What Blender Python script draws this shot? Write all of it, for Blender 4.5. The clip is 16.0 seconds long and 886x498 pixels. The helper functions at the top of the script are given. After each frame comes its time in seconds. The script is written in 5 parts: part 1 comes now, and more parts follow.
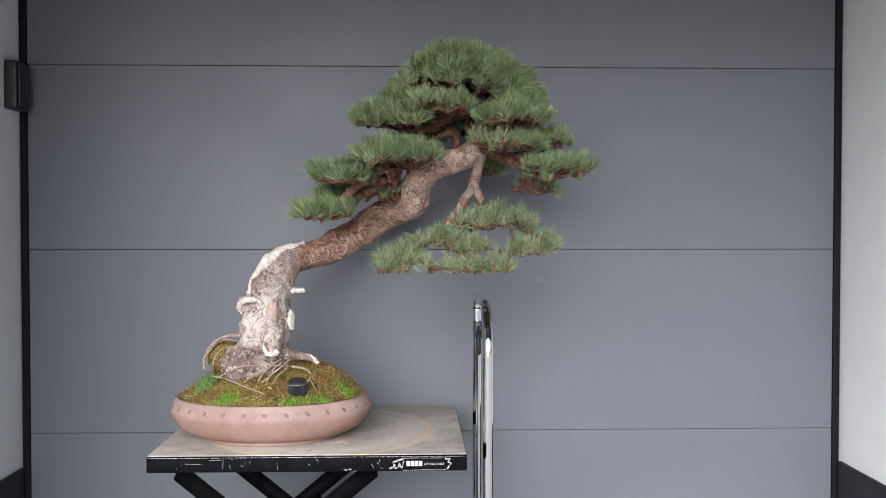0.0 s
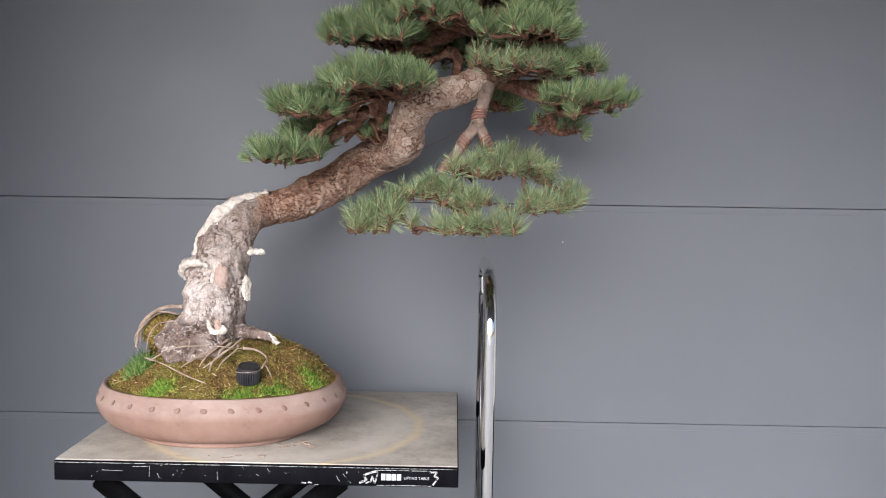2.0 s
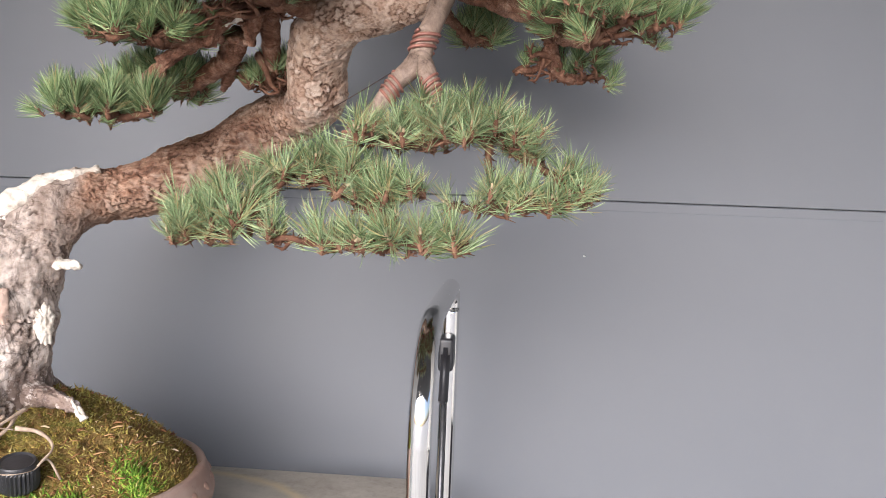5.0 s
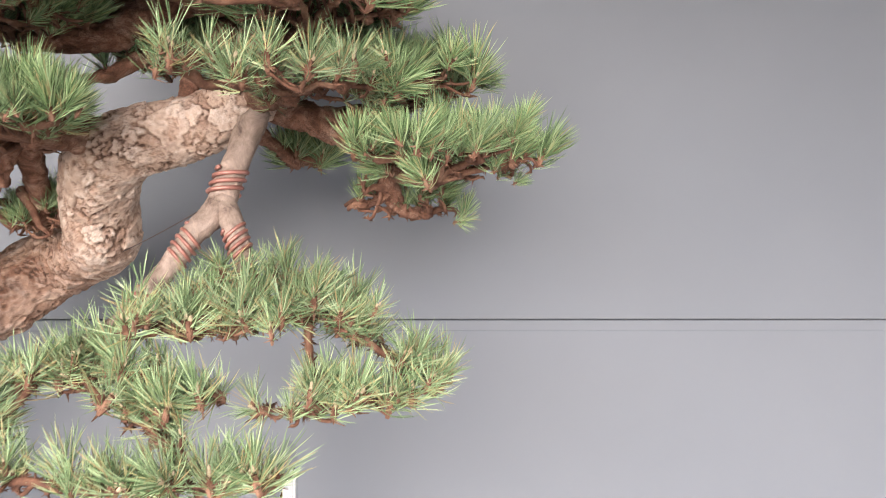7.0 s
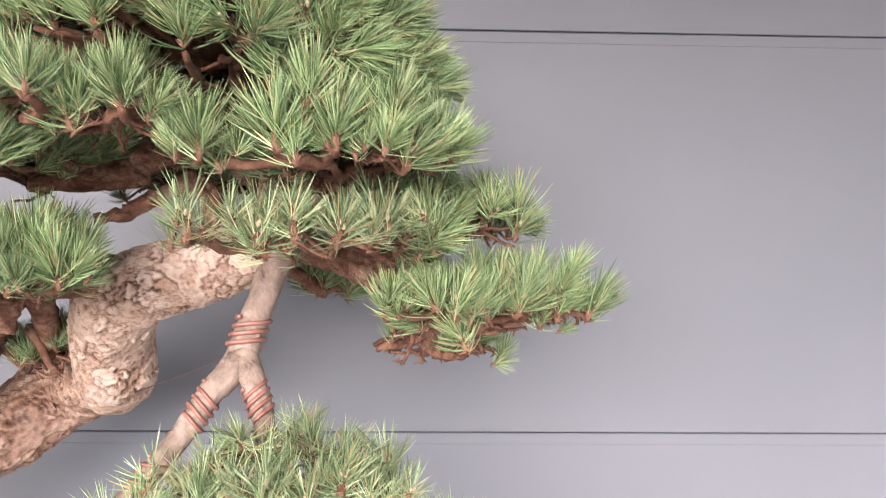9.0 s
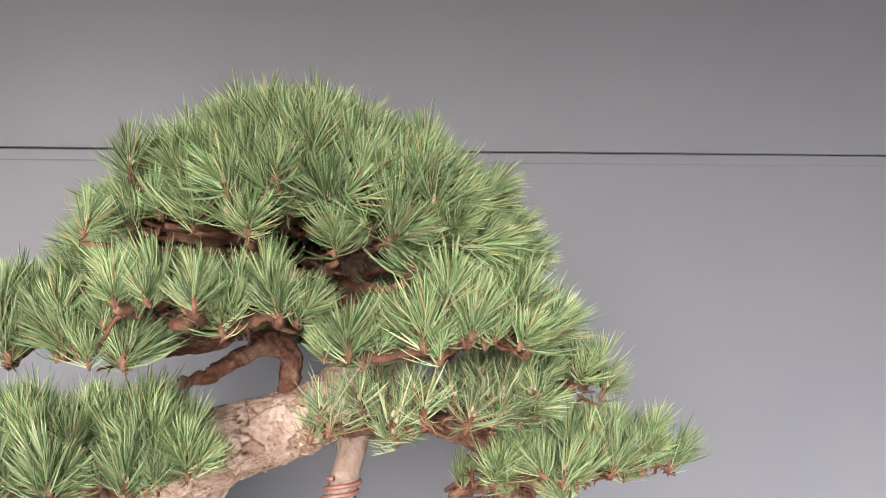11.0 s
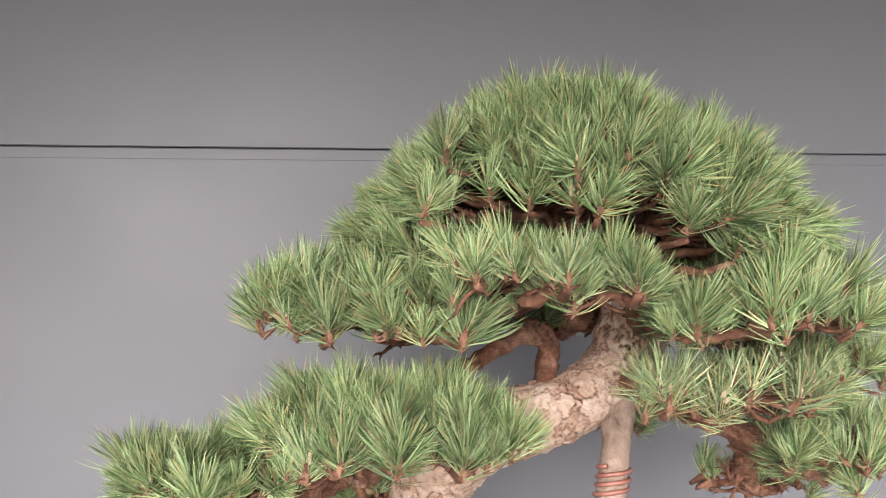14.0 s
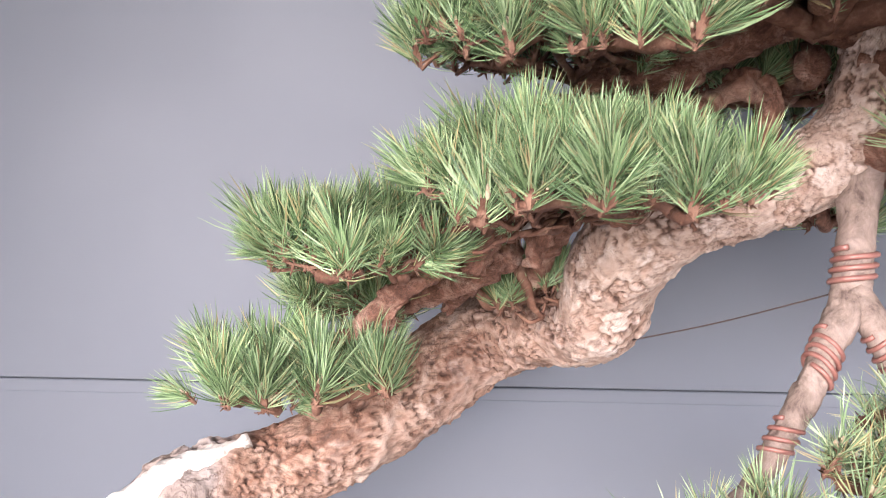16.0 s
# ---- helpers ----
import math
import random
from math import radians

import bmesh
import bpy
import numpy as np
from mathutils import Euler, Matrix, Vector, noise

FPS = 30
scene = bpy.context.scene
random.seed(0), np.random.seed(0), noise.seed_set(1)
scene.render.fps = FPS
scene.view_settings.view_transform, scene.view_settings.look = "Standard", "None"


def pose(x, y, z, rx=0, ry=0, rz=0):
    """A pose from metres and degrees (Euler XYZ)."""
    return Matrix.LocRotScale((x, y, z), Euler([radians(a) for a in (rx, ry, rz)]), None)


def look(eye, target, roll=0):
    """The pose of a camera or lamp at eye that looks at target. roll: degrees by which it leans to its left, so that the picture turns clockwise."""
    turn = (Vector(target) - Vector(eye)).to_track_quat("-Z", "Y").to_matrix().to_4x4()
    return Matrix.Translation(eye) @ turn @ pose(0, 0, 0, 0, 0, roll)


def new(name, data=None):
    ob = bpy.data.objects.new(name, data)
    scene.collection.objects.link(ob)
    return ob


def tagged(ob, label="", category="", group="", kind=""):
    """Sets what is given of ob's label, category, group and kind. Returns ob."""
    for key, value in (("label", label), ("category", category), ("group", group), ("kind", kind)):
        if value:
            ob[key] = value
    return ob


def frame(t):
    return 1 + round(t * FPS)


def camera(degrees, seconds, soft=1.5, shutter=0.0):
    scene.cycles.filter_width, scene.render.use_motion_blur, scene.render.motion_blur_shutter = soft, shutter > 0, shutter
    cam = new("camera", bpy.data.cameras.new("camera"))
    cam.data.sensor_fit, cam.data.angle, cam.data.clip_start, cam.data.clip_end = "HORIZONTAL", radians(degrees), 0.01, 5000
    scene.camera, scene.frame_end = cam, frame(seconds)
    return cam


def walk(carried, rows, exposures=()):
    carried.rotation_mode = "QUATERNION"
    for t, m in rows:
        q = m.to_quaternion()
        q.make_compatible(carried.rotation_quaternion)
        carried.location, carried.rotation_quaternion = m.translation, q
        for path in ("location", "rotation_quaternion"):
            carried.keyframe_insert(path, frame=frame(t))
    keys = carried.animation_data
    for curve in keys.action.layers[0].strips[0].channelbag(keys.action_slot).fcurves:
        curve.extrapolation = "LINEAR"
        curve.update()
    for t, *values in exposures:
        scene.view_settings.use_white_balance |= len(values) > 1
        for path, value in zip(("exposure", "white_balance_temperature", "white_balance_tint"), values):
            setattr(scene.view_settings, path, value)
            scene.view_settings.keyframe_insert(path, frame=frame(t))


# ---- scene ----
cam = camera(53.3, 16.0, soft=0.9, shutter=0.25)
PATH = [
    (0, (-0.073, -2.569, 1.117), (-0.01, -0.571, 1.074), -0.0),
    (0.5, (-0.082, -2.521, 1.124), (-0.009, -0.523, 1.045), 0.7),
    (1, (-0.082, -2.42, 1.138), (0.035, -0.427, 1.034), 0.6),
    (1.5, (-0.058, -2.29, 1.114), (0.007, -0.298, 0.944), 0.3),
    (2, (0.026, -2.12, 1.116), (0.002, -0.126, 0.959), 0.9),
    (2.5, (0.061, -1.993, 1.108), (0.002, -0.006, 0.886), -0.1),
    (3, (0.054, -1.822, 1.109), (0.111, 0.164, 0.875), -0.2),
    (3.2, (0.046, -1.77, 1.098), (0.14, 0.217, 0.891), -0.6),
    (5.3, (0.2, -1.381, 1.104), (0.018, 0.603, 0.923), 2.3),
    (5.5, (0.206, -1.356, 1.108), (0.06, 0.63, 0.927), 2.7),
    (6, (0.198, -1.288, 1.141), (0.203, 0.702, 0.938), 1.3),
    (6.5, (0.193, -1.26, 1.186), (0.303, 0.731, 1.03), 0.3),
    (7, (0.213, -1.225, 1.217), (0.326, 0.769, 1.123), 0.4),
    (7.5, (0.234, -1.186, 1.238), (0.294, 0.812, 1.173), 1.4),
    (8, (0.242, -1.161, 1.264), (0.302, 0.836, 1.166), 1.4),
    (8.5, (0.237, -1.155, 1.287), (0.274, 0.843, 1.205), 0.6),
    (9, (0.202, -1.161, 1.312), (0.266, 0.838, 1.295), 0.6),
    (9.2, (0.19, -1.164, 1.319), (0.258, 0.835, 1.327), 0.7),
    (11.3, (0.037, -1.184, 1.414), (0.323, 0.791, 1.536), -0.5),
    (11.5, (0.019, -1.184, 1.42), (0.32, 0.789, 1.561), -0.4),
    (12, (-0.017, -1.176, 1.435), (0.266, 0.8, 1.556), -1.0),
    (12.5, (-0.052, -1.179, 1.433), (0.189, 0.803, 1.548), -1.0),
    (13, (-0.077, -1.183, 1.425), (0.18, 0.797, 1.529), -0.6),
    (13.5, (-0.106, -1.176, 1.404), (0.103, 0.81, 1.516), 0.4),
    (14, (-0.131, -1.166, 1.38), (0.045, 0.822, 1.512), -0.3),
    (14.5, (-0.137, -1.162, 1.363), (-0.092, 0.836, 1.456), -0.4),
    (15, (-0.144, -1.119, 1.332), (-0.166, 0.879, 1.423), 0.3),
    (15.5, (-0.147, -1.06, 1.299), (-0.272, 0.935, 1.275), 0.6),
    (16, (-0.172, -1.027, 1.276), (-0.249, 0.968, 1.171), 0.7),
]
walk(cam, [(t, look(eye, target, roll)) for t, eye, target, roll in PATH],
     [(0, 0.72, 5690, 13), (1, 0.70, 5690, 13), (2, 0.78, 5810, 13), (3, 0.90, 6000, 15), (5.3, 1.37, 6050, 14), (6, 1.53, 6080, 9), (7, 1.84, 6150, 14), (9, 2.06, 6150, 20), (12, 1.84, 6250, 15), (14, 1.80, 6300, 16), (15, 1.89, 6250, 17), (16, 2.07, 5800, 20)])

# ---- light ----
world = bpy.data.worlds.new("sky")
scene.world = world
world.use_nodes = True
wn = world.node_tree.nodes
sky = wn.new("ShaderNodeTexSky")
sky.sky_type = "NISHITA"
sky.sun_disc = False
sky.sun_elevation = radians(29.1)
sky.sun_rotation = radians(193.1)
sky.air_density, sky.dust_density = 1.0, 4.0
world.node_tree.links.new(sky.outputs[0], wn["Background"].inputs[0])
wn["Background"].inputs[1].default_value = 0.12
sun = bpy.data.lights.new("sun", "SUN")
sun.energy, sun.angle, sun.color = 4.6, radians(56), (1.0, 0.98, 0.96)
new("sun", sun).matrix_world = look((-0.62, -2.66, 1.52), (0, 0, 0))


# ---- materials ----
class Mat:
    """A small builder for node materials."""

    def __init__(self, name, rough=0.6, metal=0.0, spec=0.5):
        self.m = bpy.data.materials.new(name)
        self.m.use_nodes = True
        self.n, self.l = self.m.node_tree.nodes, self.m.node_tree.links
        self.b = self.n["Principled BSDF"]
        self.b.inputs["Roughness"].default_value = rough
        self.b.inputs["Metallic"].default_value = metal
        self.b.inputs["Specular IOR Level"].default_value = spec
        self.co = self.n.new("ShaderNodeTexCoord").outputs["Object"]

    def node(self, kind, **values):
        nd = self.n.new(kind)
        for k, v in values.items():
            nd.inputs[k.replace("_", " ")].default_value = v
        return nd

    def scaled(self, x, y, z):
        mp = self.n.new("ShaderNodeMapping")
        mp.inputs["Scale"].default_value = (x, y, z)
        self.l.new(self.co, mp.inputs["Vector"])
        return mp.outputs[0]

    def noise(self, scale, detail=4.0, rough=0.6, vec=None, distort=0.0):
        nd = self.node("ShaderNodeTexNoise", Scale=scale, Detail=detail, Roughness=rough, Distortion=distort)
        self.l.new(vec or self.co, nd.inputs["Vector"])
        return nd.outputs["Fac"]

    def voronoi(self, scale, feature="F1", vec=None, out="Distance"):
        nd = self.n.new("ShaderNodeTexVoronoi")
        nd.feature = feature
        nd.inputs["Scale"].default_value = scale
        self.l.new(vec or self.co, nd.inputs["Vector"])
        return nd.outputs[out]

    def ramp(self, fac, *stops):
        nd = self.n.new("ShaderNodeValToRGB")
        el = nd.color_ramp.elements
        while len(el) < len(stops):
            el.new(0.5)
        for e, (p, c) in zip(el, stops):
            e.position = p
            e.color = (c, c, c, 1) if isinstance(c, (int, float)) else (*c, 1)
        self.l.new(fac, nd.inputs[0])
        return nd.outputs[0]

    def mix(self, fac, a, b, blend="MIX"):
        nd = self.n.new("ShaderNodeMix")
        nd.data_type, nd.blend_type = "RGBA", blend
        for sock, v in ((nd.inputs[0], fac), (nd.inputs[6], a), (nd.inputs[7], b)):
            if isinstance(v, (int, float)):
                sock.default_value = v
            elif isinstance(v, tuple):
                sock.default_value = (*v, 1)
            else:
                self.l.new(v, sock)
        return nd.outputs[2]

    def color(self, c):
        if isinstance(c, tuple):
            self.b.inputs["Base Color"].default_value = (*c, 1)
        else:
            self.l.new(c, self.b.inputs["Base Color"])
        return self

    def rough(self, fac):
        self.l.new(fac, self.b.inputs["Roughness"])
        return self

    def bump(self, height, strength=0.4, dist=0.002):
        nd = self.n.new("ShaderNodeBump")
        nd.inputs["Strength"].default_value, nd.inputs["Distance"].default_value = strength, dist
        self.l.new(height, nd.inputs["Height"])
        old = self.b.inputs["Normal"].links
        if old:
            self.l.new(old[0].from_socket, nd.inputs["Normal"])
        self.l.new(nd.outputs[0], self.b.inputs["Normal"])
        return self

    def random(self):
        return self.n.new("ShaderNodeObjectInfo").outputs["Random"]

    def island(self):
        return self.n.new("ShaderNodeNewGeometry").outputs["Random Per Island"]

    def axis(self, k):
        nd = self.n.new("ShaderNodeSeparateXYZ")
        self.l.new(self.co, nd.inputs[0])
        return nd.outputs[k]


def door_paint():
    k = Mat("door_paint", 0.5, 0.0, 0.4)
    k.color(k.ramp(k.noise(1.3, 5), (0.3, (0.100, 0.107, 0.121)), (0.7, (0.116, 0.122, 0.135))))
    k.rough(k.ramp(k.noise(2.5, 6), (0.3, 0.42), (0.75, 0.58)))
    k.bump(k.noise(60, 3, vec=k.scaled(1, 1, 14)), 0.08, 0.0006)
    k.bump(k.noise(900, 2), 0.06, 0.0003)
    return k.m


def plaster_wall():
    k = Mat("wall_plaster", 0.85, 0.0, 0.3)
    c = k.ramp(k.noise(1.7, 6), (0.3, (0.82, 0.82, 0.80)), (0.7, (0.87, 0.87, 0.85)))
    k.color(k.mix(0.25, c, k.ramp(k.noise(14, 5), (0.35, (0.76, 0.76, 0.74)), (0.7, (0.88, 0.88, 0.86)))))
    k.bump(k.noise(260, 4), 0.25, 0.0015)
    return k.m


def simple(name, c0, c1, scale, rough=0.6, metal=0.0, bump=0.2, dist=0.001, spec=0.5, detail=5.0):
    k = Mat(name, rough, metal, spec)
    k.color(k.ramp(k.noise(scale, detail), (0.3, c0), (0.7, c1)))
    if bump:
        k.bump(k.noise(scale * 6, 4), bump, dist)
    return k.m


def bark():
    k = Mat("pine_bark", 0.85, 0.0, 0.2)
    warp = k.mix(0.045, k.co, k.node("ShaderNodeTexNoise", Scale=38.0, Detail=7.0, Roughness=0.7).outputs["Color"], "ADD")
    scale = k.n.new("ShaderNodeAttribute")
    scale.attribute_name = "bark_plate"
    cell = k.n.new("ShaderNodeSeparateXYZ")
    k.l.new(scale.outputs["Vector"], cell.inputs[0])
    sliver = k.ramp(k.voronoi(105, "DISTANCE_TO_EDGE", vec=warp), (0.0, 0.0), (0.03, 1.0))
    thin = k.mix(1.0, sliver, k.ramp(k.noise(30, 6, 0.7), (0.40, 1.0), (0.54, 0.25)), "LIGHTEN")
    crack = k.mix(1.0, k.ramp(cell.outputs[1], (0.05, 0.0), (0.26, 1.0)), thin, "MULTIPLY")
    rim = k.ramp(k.mix(0.35, cell.outputs[1], k.noise(85, 7, 0.75)), (0.34, 1.0), (0.66, 0.0))
    flake = k.ramp(k.mix(0.76, cell.outputs[0], k.noise(60, 8, 0.75, distort=0.7)), (0.20, (0.175, 0.098, 0.064)), (0.36, (0.33, 0.216, 0.155)), (0.55, (0.46, 0.345, 0.268)), (0.76, (0.63, 0.53, 0.45)))
    flake = k.mix(k.mix(1.0, rim, (0.55, 0.55, 0.55), "MULTIPLY"), flake, (0.22, 0.115, 0.072))
    red = k.ramp(k.noise(22, 8, 0.75, distort=0.6), (0.37, (0.070, 0.027, 0.015)), (0.48, (0.215, 0.105, 0.063)), (0.58, (0.370, 0.230, 0.158)), (0.70, (0.54, 0.41, 0.32)))
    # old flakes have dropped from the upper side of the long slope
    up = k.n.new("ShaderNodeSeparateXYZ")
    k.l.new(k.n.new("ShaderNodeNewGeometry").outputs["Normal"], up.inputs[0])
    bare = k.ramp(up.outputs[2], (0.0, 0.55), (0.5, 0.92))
    rise = k.n.new("ShaderNodeMapRange")
    rise.inputs["From Min"].default_value, rise.inputs["From Max"].default_value = 1.165, 1.215
    rise.inputs["To Min"].default_value, rise.inputs["To Max"].default_value = 1.0, 0.48
    k.l.new(k.axis(2), rise.inputs["Value"])
    bend = k.n.new("ShaderNodeMapRange")
    bend.inputs["From Min"].default_value, bend.inputs["From Max"].default_value = -0.125, -0.085
    bend.inputs["To Min"].default_value, bend.inputs["To Max"].default_value = 1.0, 0.25
    k.l.new(k.axis(0), bend.inputs["Value"])
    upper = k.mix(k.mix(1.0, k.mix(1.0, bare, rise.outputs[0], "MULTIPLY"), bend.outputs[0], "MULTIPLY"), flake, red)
    wavy = k.noise(12, 9, 0.74, distort=0.9)
    fine = k.noise(120, 8, 0.75)
    def rift(scale, wide):
        return k.ramp(k.noise(scale, 7, 0.62, vec=k.scaled(1, 1, 0.5), distort=0.9), (0.5 - wide, 0.0), (0.5, 1.0), (0.5 + wide, 0.0))
    pale = k.ramp(wavy, (0.34, (0.30, 0.225, 0.185)), (0.48, (0.48, 0.40, 0.35)), (0.6, (0.63, 0.56, 0.51)), (0.78, (0.55, 0.43, 0.37)))
    burl = k.ramp(wavy, (0.36, (0.13, 0.092, 0.075)), (0.5, (0.23, 0.172, 0.145)), (0.66, (0.36, 0.285, 0.25)))
    burl = k.mix(k.ramp(k.noise(75, 8, 0.75), (0.53, 0.0), (0.60, 0.85)), burl, (0.64, 0.57, 0.52))
    base = k.n.new("ShaderNodeMapRange")
    base.inputs["From Min"].default_value, base.inputs["From Max"].default_value = 0.825, 0.865
    base.inputs["To Min"].default_value, base.inputs["To Max"].default_value = 1.0, 0.0
    k.l.new(k.axis(2), base.inputs["Value"])
    pale = k.mix(k.ramp(k.mix(0.4, base.outputs[0], k.noise(26, 6, 0.7)), (0.35, 0.0), (0.6, 1.0)), pale, burl)
    pale = k.mix(k.ramp(fine, (0.30, 0.6), (0.40, 0.0)), pale, (0.16, 0.115, 0.095))
    high = k.n.new("ShaderNodeMapRange")
    high.inputs["From Min"].default_value, high.inputs["From Max"].default_value = 0.93, 1.0
    k.l.new(k.axis(2), high.inputs["Value"])
    pale = k.mix(k.ramp(k.mix(0.5, high.outputs[0], k.noise(16, 6, 0.7)), (0.45, 0.0), (0.8, 0.7)), pale, (0.27, 0.205, 0.165))
    streak = k.noise(9, 8, 0.7, vec=k.scaled(3.2, 3.2, 0.8), distort=0.6)
    pale = k.mix(k.ramp(streak, (0.36, 0.65), (0.48, 0.0)), pale, (0.20, 0.145, 0.115))
    pale = k.mix(k.ramp(streak, (0.56, 0.0), (0.68, 0.6)), pale, (0.66, 0.60, 0.55))
    lines = k.mix(1.0, rift(13, 0.016), rift(34, 0.018), "LIGHTEN")
    pale = k.mix(k.mix(1.0, lines, k.ramp(k.noise(18, 4), (0.38, 0.25), (0.6, 0.95)), "MULTIPLY"), pale, (0.075, 0.05, 0.04))
    pale = k.mix(k.ramp(cell.outputs[2], (0.15, 0.0), (0.75, 0.80)), pale, (0.095, 0.062, 0.048))
    ma = k.n.new("ShaderNodeMapRange")
    ma.inputs["From Min"].default_value, ma.inputs["From Max"].default_value = -0.40, -0.335
    ma.inputs["To Min"].default_value, ma.inputs["To Max"].default_value = 1.0, 0.0
    k.l.new(k.axis(0), ma.inputs["Value"])
    low = k.n.new("ShaderNodeMapRange")
    low.inputs["From Min"].default_value, low.inputs["From Max"].default_value = 0.86, 0.95
    low.inputs["To Min"].default_value, low.inputs["To Max"].default_value = 1.0, 0.0
    k.l.new(k.axis(2), low.inputs["Value"])
    both = k.ramp(k.mix(0.35, k.mix(1.0, ma.outputs[0], low.outputs[0], "LIGHTEN"), k.noise(20, 6, 0.7)), (0.38, 0.0), (0.58, 1.0))
    c = k.mix(both, upper, pale)
    seam = k.mix(k.mix(0.6, (0.0, 0.0, 0.0), both), crack, (1.0, 1.0, 1.0))
    dark = k.mix(seam, (0.125, 0.070, 0.048), c)
    # crevice shade put into the colour: concave bark is mixed towards dark brown
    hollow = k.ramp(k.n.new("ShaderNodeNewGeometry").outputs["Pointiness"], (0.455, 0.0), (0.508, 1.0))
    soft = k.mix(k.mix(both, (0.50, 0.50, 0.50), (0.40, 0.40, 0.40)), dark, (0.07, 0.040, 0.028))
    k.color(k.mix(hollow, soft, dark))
    k.bump(crack, 0.5, 0.003)
    k.bump(fine, 0.55, 0.003)
    k.bump(k.noise(190, 6, 0.7), 0.5, 0.0015)
    return k.m


def twig_bark():
    k = Mat("twig_bark", 0.8, 0.0, 0.25)
    k.color(k.ramp(k.noise(45, 6, 0.7), (0.3, (0.040, 0.018, 0.011)), (0.5, (0.130, 0.060, 0.036)), (0.72, (0.29, 0.170, 0.110))))
    k.bump(k.noise(220, 5, 0.7), 0.6, 0.002)
    return k.m


def limb_bark():
    k = Mat("flaky_limb_bark", 0.85, 0.0, 0.2)
    warp = k.mix(0.03, k.co, k.node("ShaderNodeTexNoise", Scale=50.0, Detail=7.0, Roughness=0.7).outputs["Color"], "ADD")
    edge = k.ramp(k.voronoi(95, "DISTANCE_TO_EDGE", vec=warp), (0.0, 0.0), (0.07, 1.0))
    c = k.ramp(k.noise(38, 8, 0.75, distort=0.8), (0.34, (0.075, 0.033, 0.020)), (0.48, (0.185, 0.088, 0.055)), (0.6, (0.31, 0.185, 0.128)), (0.72, (0.44, 0.32, 0.25)))
    k.color(k.mix(edge, (0.06, 0.028, 0.018), c))
    k.bump(edge, 0.5, 0.002)
    k.bump(k.noise(180, 6, 0.75), 0.7, 0.002)
    return k.m


def smooth_bark():
    k = Mat("young_bark", 0.75, 0.0, 0.3)
    k.color(k.ramp(k.noise(48, 8, 0.75, distort=0.7), (0.34, (0.085, 0.055, 0.042)), (0.46, (0.20, 0.145, 0.112)), (0.6, (0.29, 0.215, 0.172)), (0.75, (0.38, 0.30, 0.25))))
    k.bump(k.noise(150, 6, 0.7, vec=k.scaled(1, 1, 0.4)), 0.6, 0.002)
    return k.m


def needle(name, low, mid, high, dry=0.96):
    k = Mat(name, 0.48, 0.0, 0.32)
    c = k.ramp(k.island(), (0.0, low), (0.5, mid), (dry - 0.08, high), (dry, (0.30, 0.28, 0.125)), (1.0, (0.25, 0.165, 0.080)))
    r = k.ramp(k.random(), (0.0, 0.75), (1.0, 1.25))
    k.color(k.mix(1.0, c, r, "MULTIPLY"))
    k.b.inputs["Subsurface Weight"].default_value = 0.0
    return k.m


def dead_wood():
    k = Mat("bleached_deadwood", 0.8, 0.0, 0.3)
    c = k.ramp(k.noise(60, 8, 0.75, distort=0.8), (0.32, (0.20, 0.15, 0.115)), (0.41, (0.44, 0.38, 0.315)), (0.53, (0.64, 0.58, 0.505)), (0.72, (0.78, 0.73, 0.66)))
    k.color(c)
    k.bump(k.noise(90, 7, 0.75, distort=0.6), 0.7, 0.003)
    return k.m


def worn_print():
    k = Mat("worn_white_print", 0.6, 0.0, 0.3)
    k.color(k.mix(k.ramp(k.noise(160, 7, 0.75), (0.43, 0.0), (0.53, 1.0)), (0.02, 0.02, 0.022), (0.46, 0.46, 0.45)))
    return k.m


def clay():
    k = Mat("unglazed_clay", 0.72, 0.0, 0.35)
    c = k.ramp(k.noise(9, 6, 0.65), (0.3, (0.180, 0.102, 0.074)), (0.55, (0.245, 0.150, 0.114)), (0.75, (0.30, 0.200, 0.158)))
    # lime bloom, thickest round the shoulder
    band = k.n.new("ShaderNodeMapRange")
    band.inputs["From Min"].default_value, band.inputs["From Max"].default_value = 0.682, 0.697
    k.l.new(k.axis(2), band.inputs["Value"])
    bloom = k.ramp(k.noise(7, 7, 0.7, vec=k.scaled(1, 1, 2)), (0.35, 0.15), (0.7, 0.85))
    c = k.mix(k.mix(1.0, bloom, k.mix(band.outputs[0], (0.10, 0.10, 0.10), (0.85, 0.85, 0.85)), "MULTIPLY"), c, (0.40, 0.315, 0.275))
    c = k.mix(k.ramp(k.noise(55, 6, 0.75), (0.62, 0.0), (0.72, 0.6)), c, (0.13, 0.085, 0.065))
    k.color(c)
    k.bump(k.noise(180, 4), 0.15, 0.001)
    k.bump(k.noise(24, 5), 0.2, 0.002)
    return k.m


def soil():
    k = Mat("moss_soil", 0.95, 0.0, 0.15)
    c = k.ramp(k.noise(16, 7, 0.7), (0.33, (0.06, 0.03, 0.014)), (0.48, (0.17, 0.095, 0.03)), (0.6, (0.15, 0.14, 0.03)), (0.75, (0.17, 0.20, 0.04)))
    k.color(k.mix(0.35, c, k.ramp(k.noise(120, 5, 0.7), (0.3, (0.05, 0.03, 0.01)), (0.7, (0.30, 0.24, 0.09)))))
    k.bump(k.noise(130, 6, 0.75), 1.0, 0.006)
    return k.m


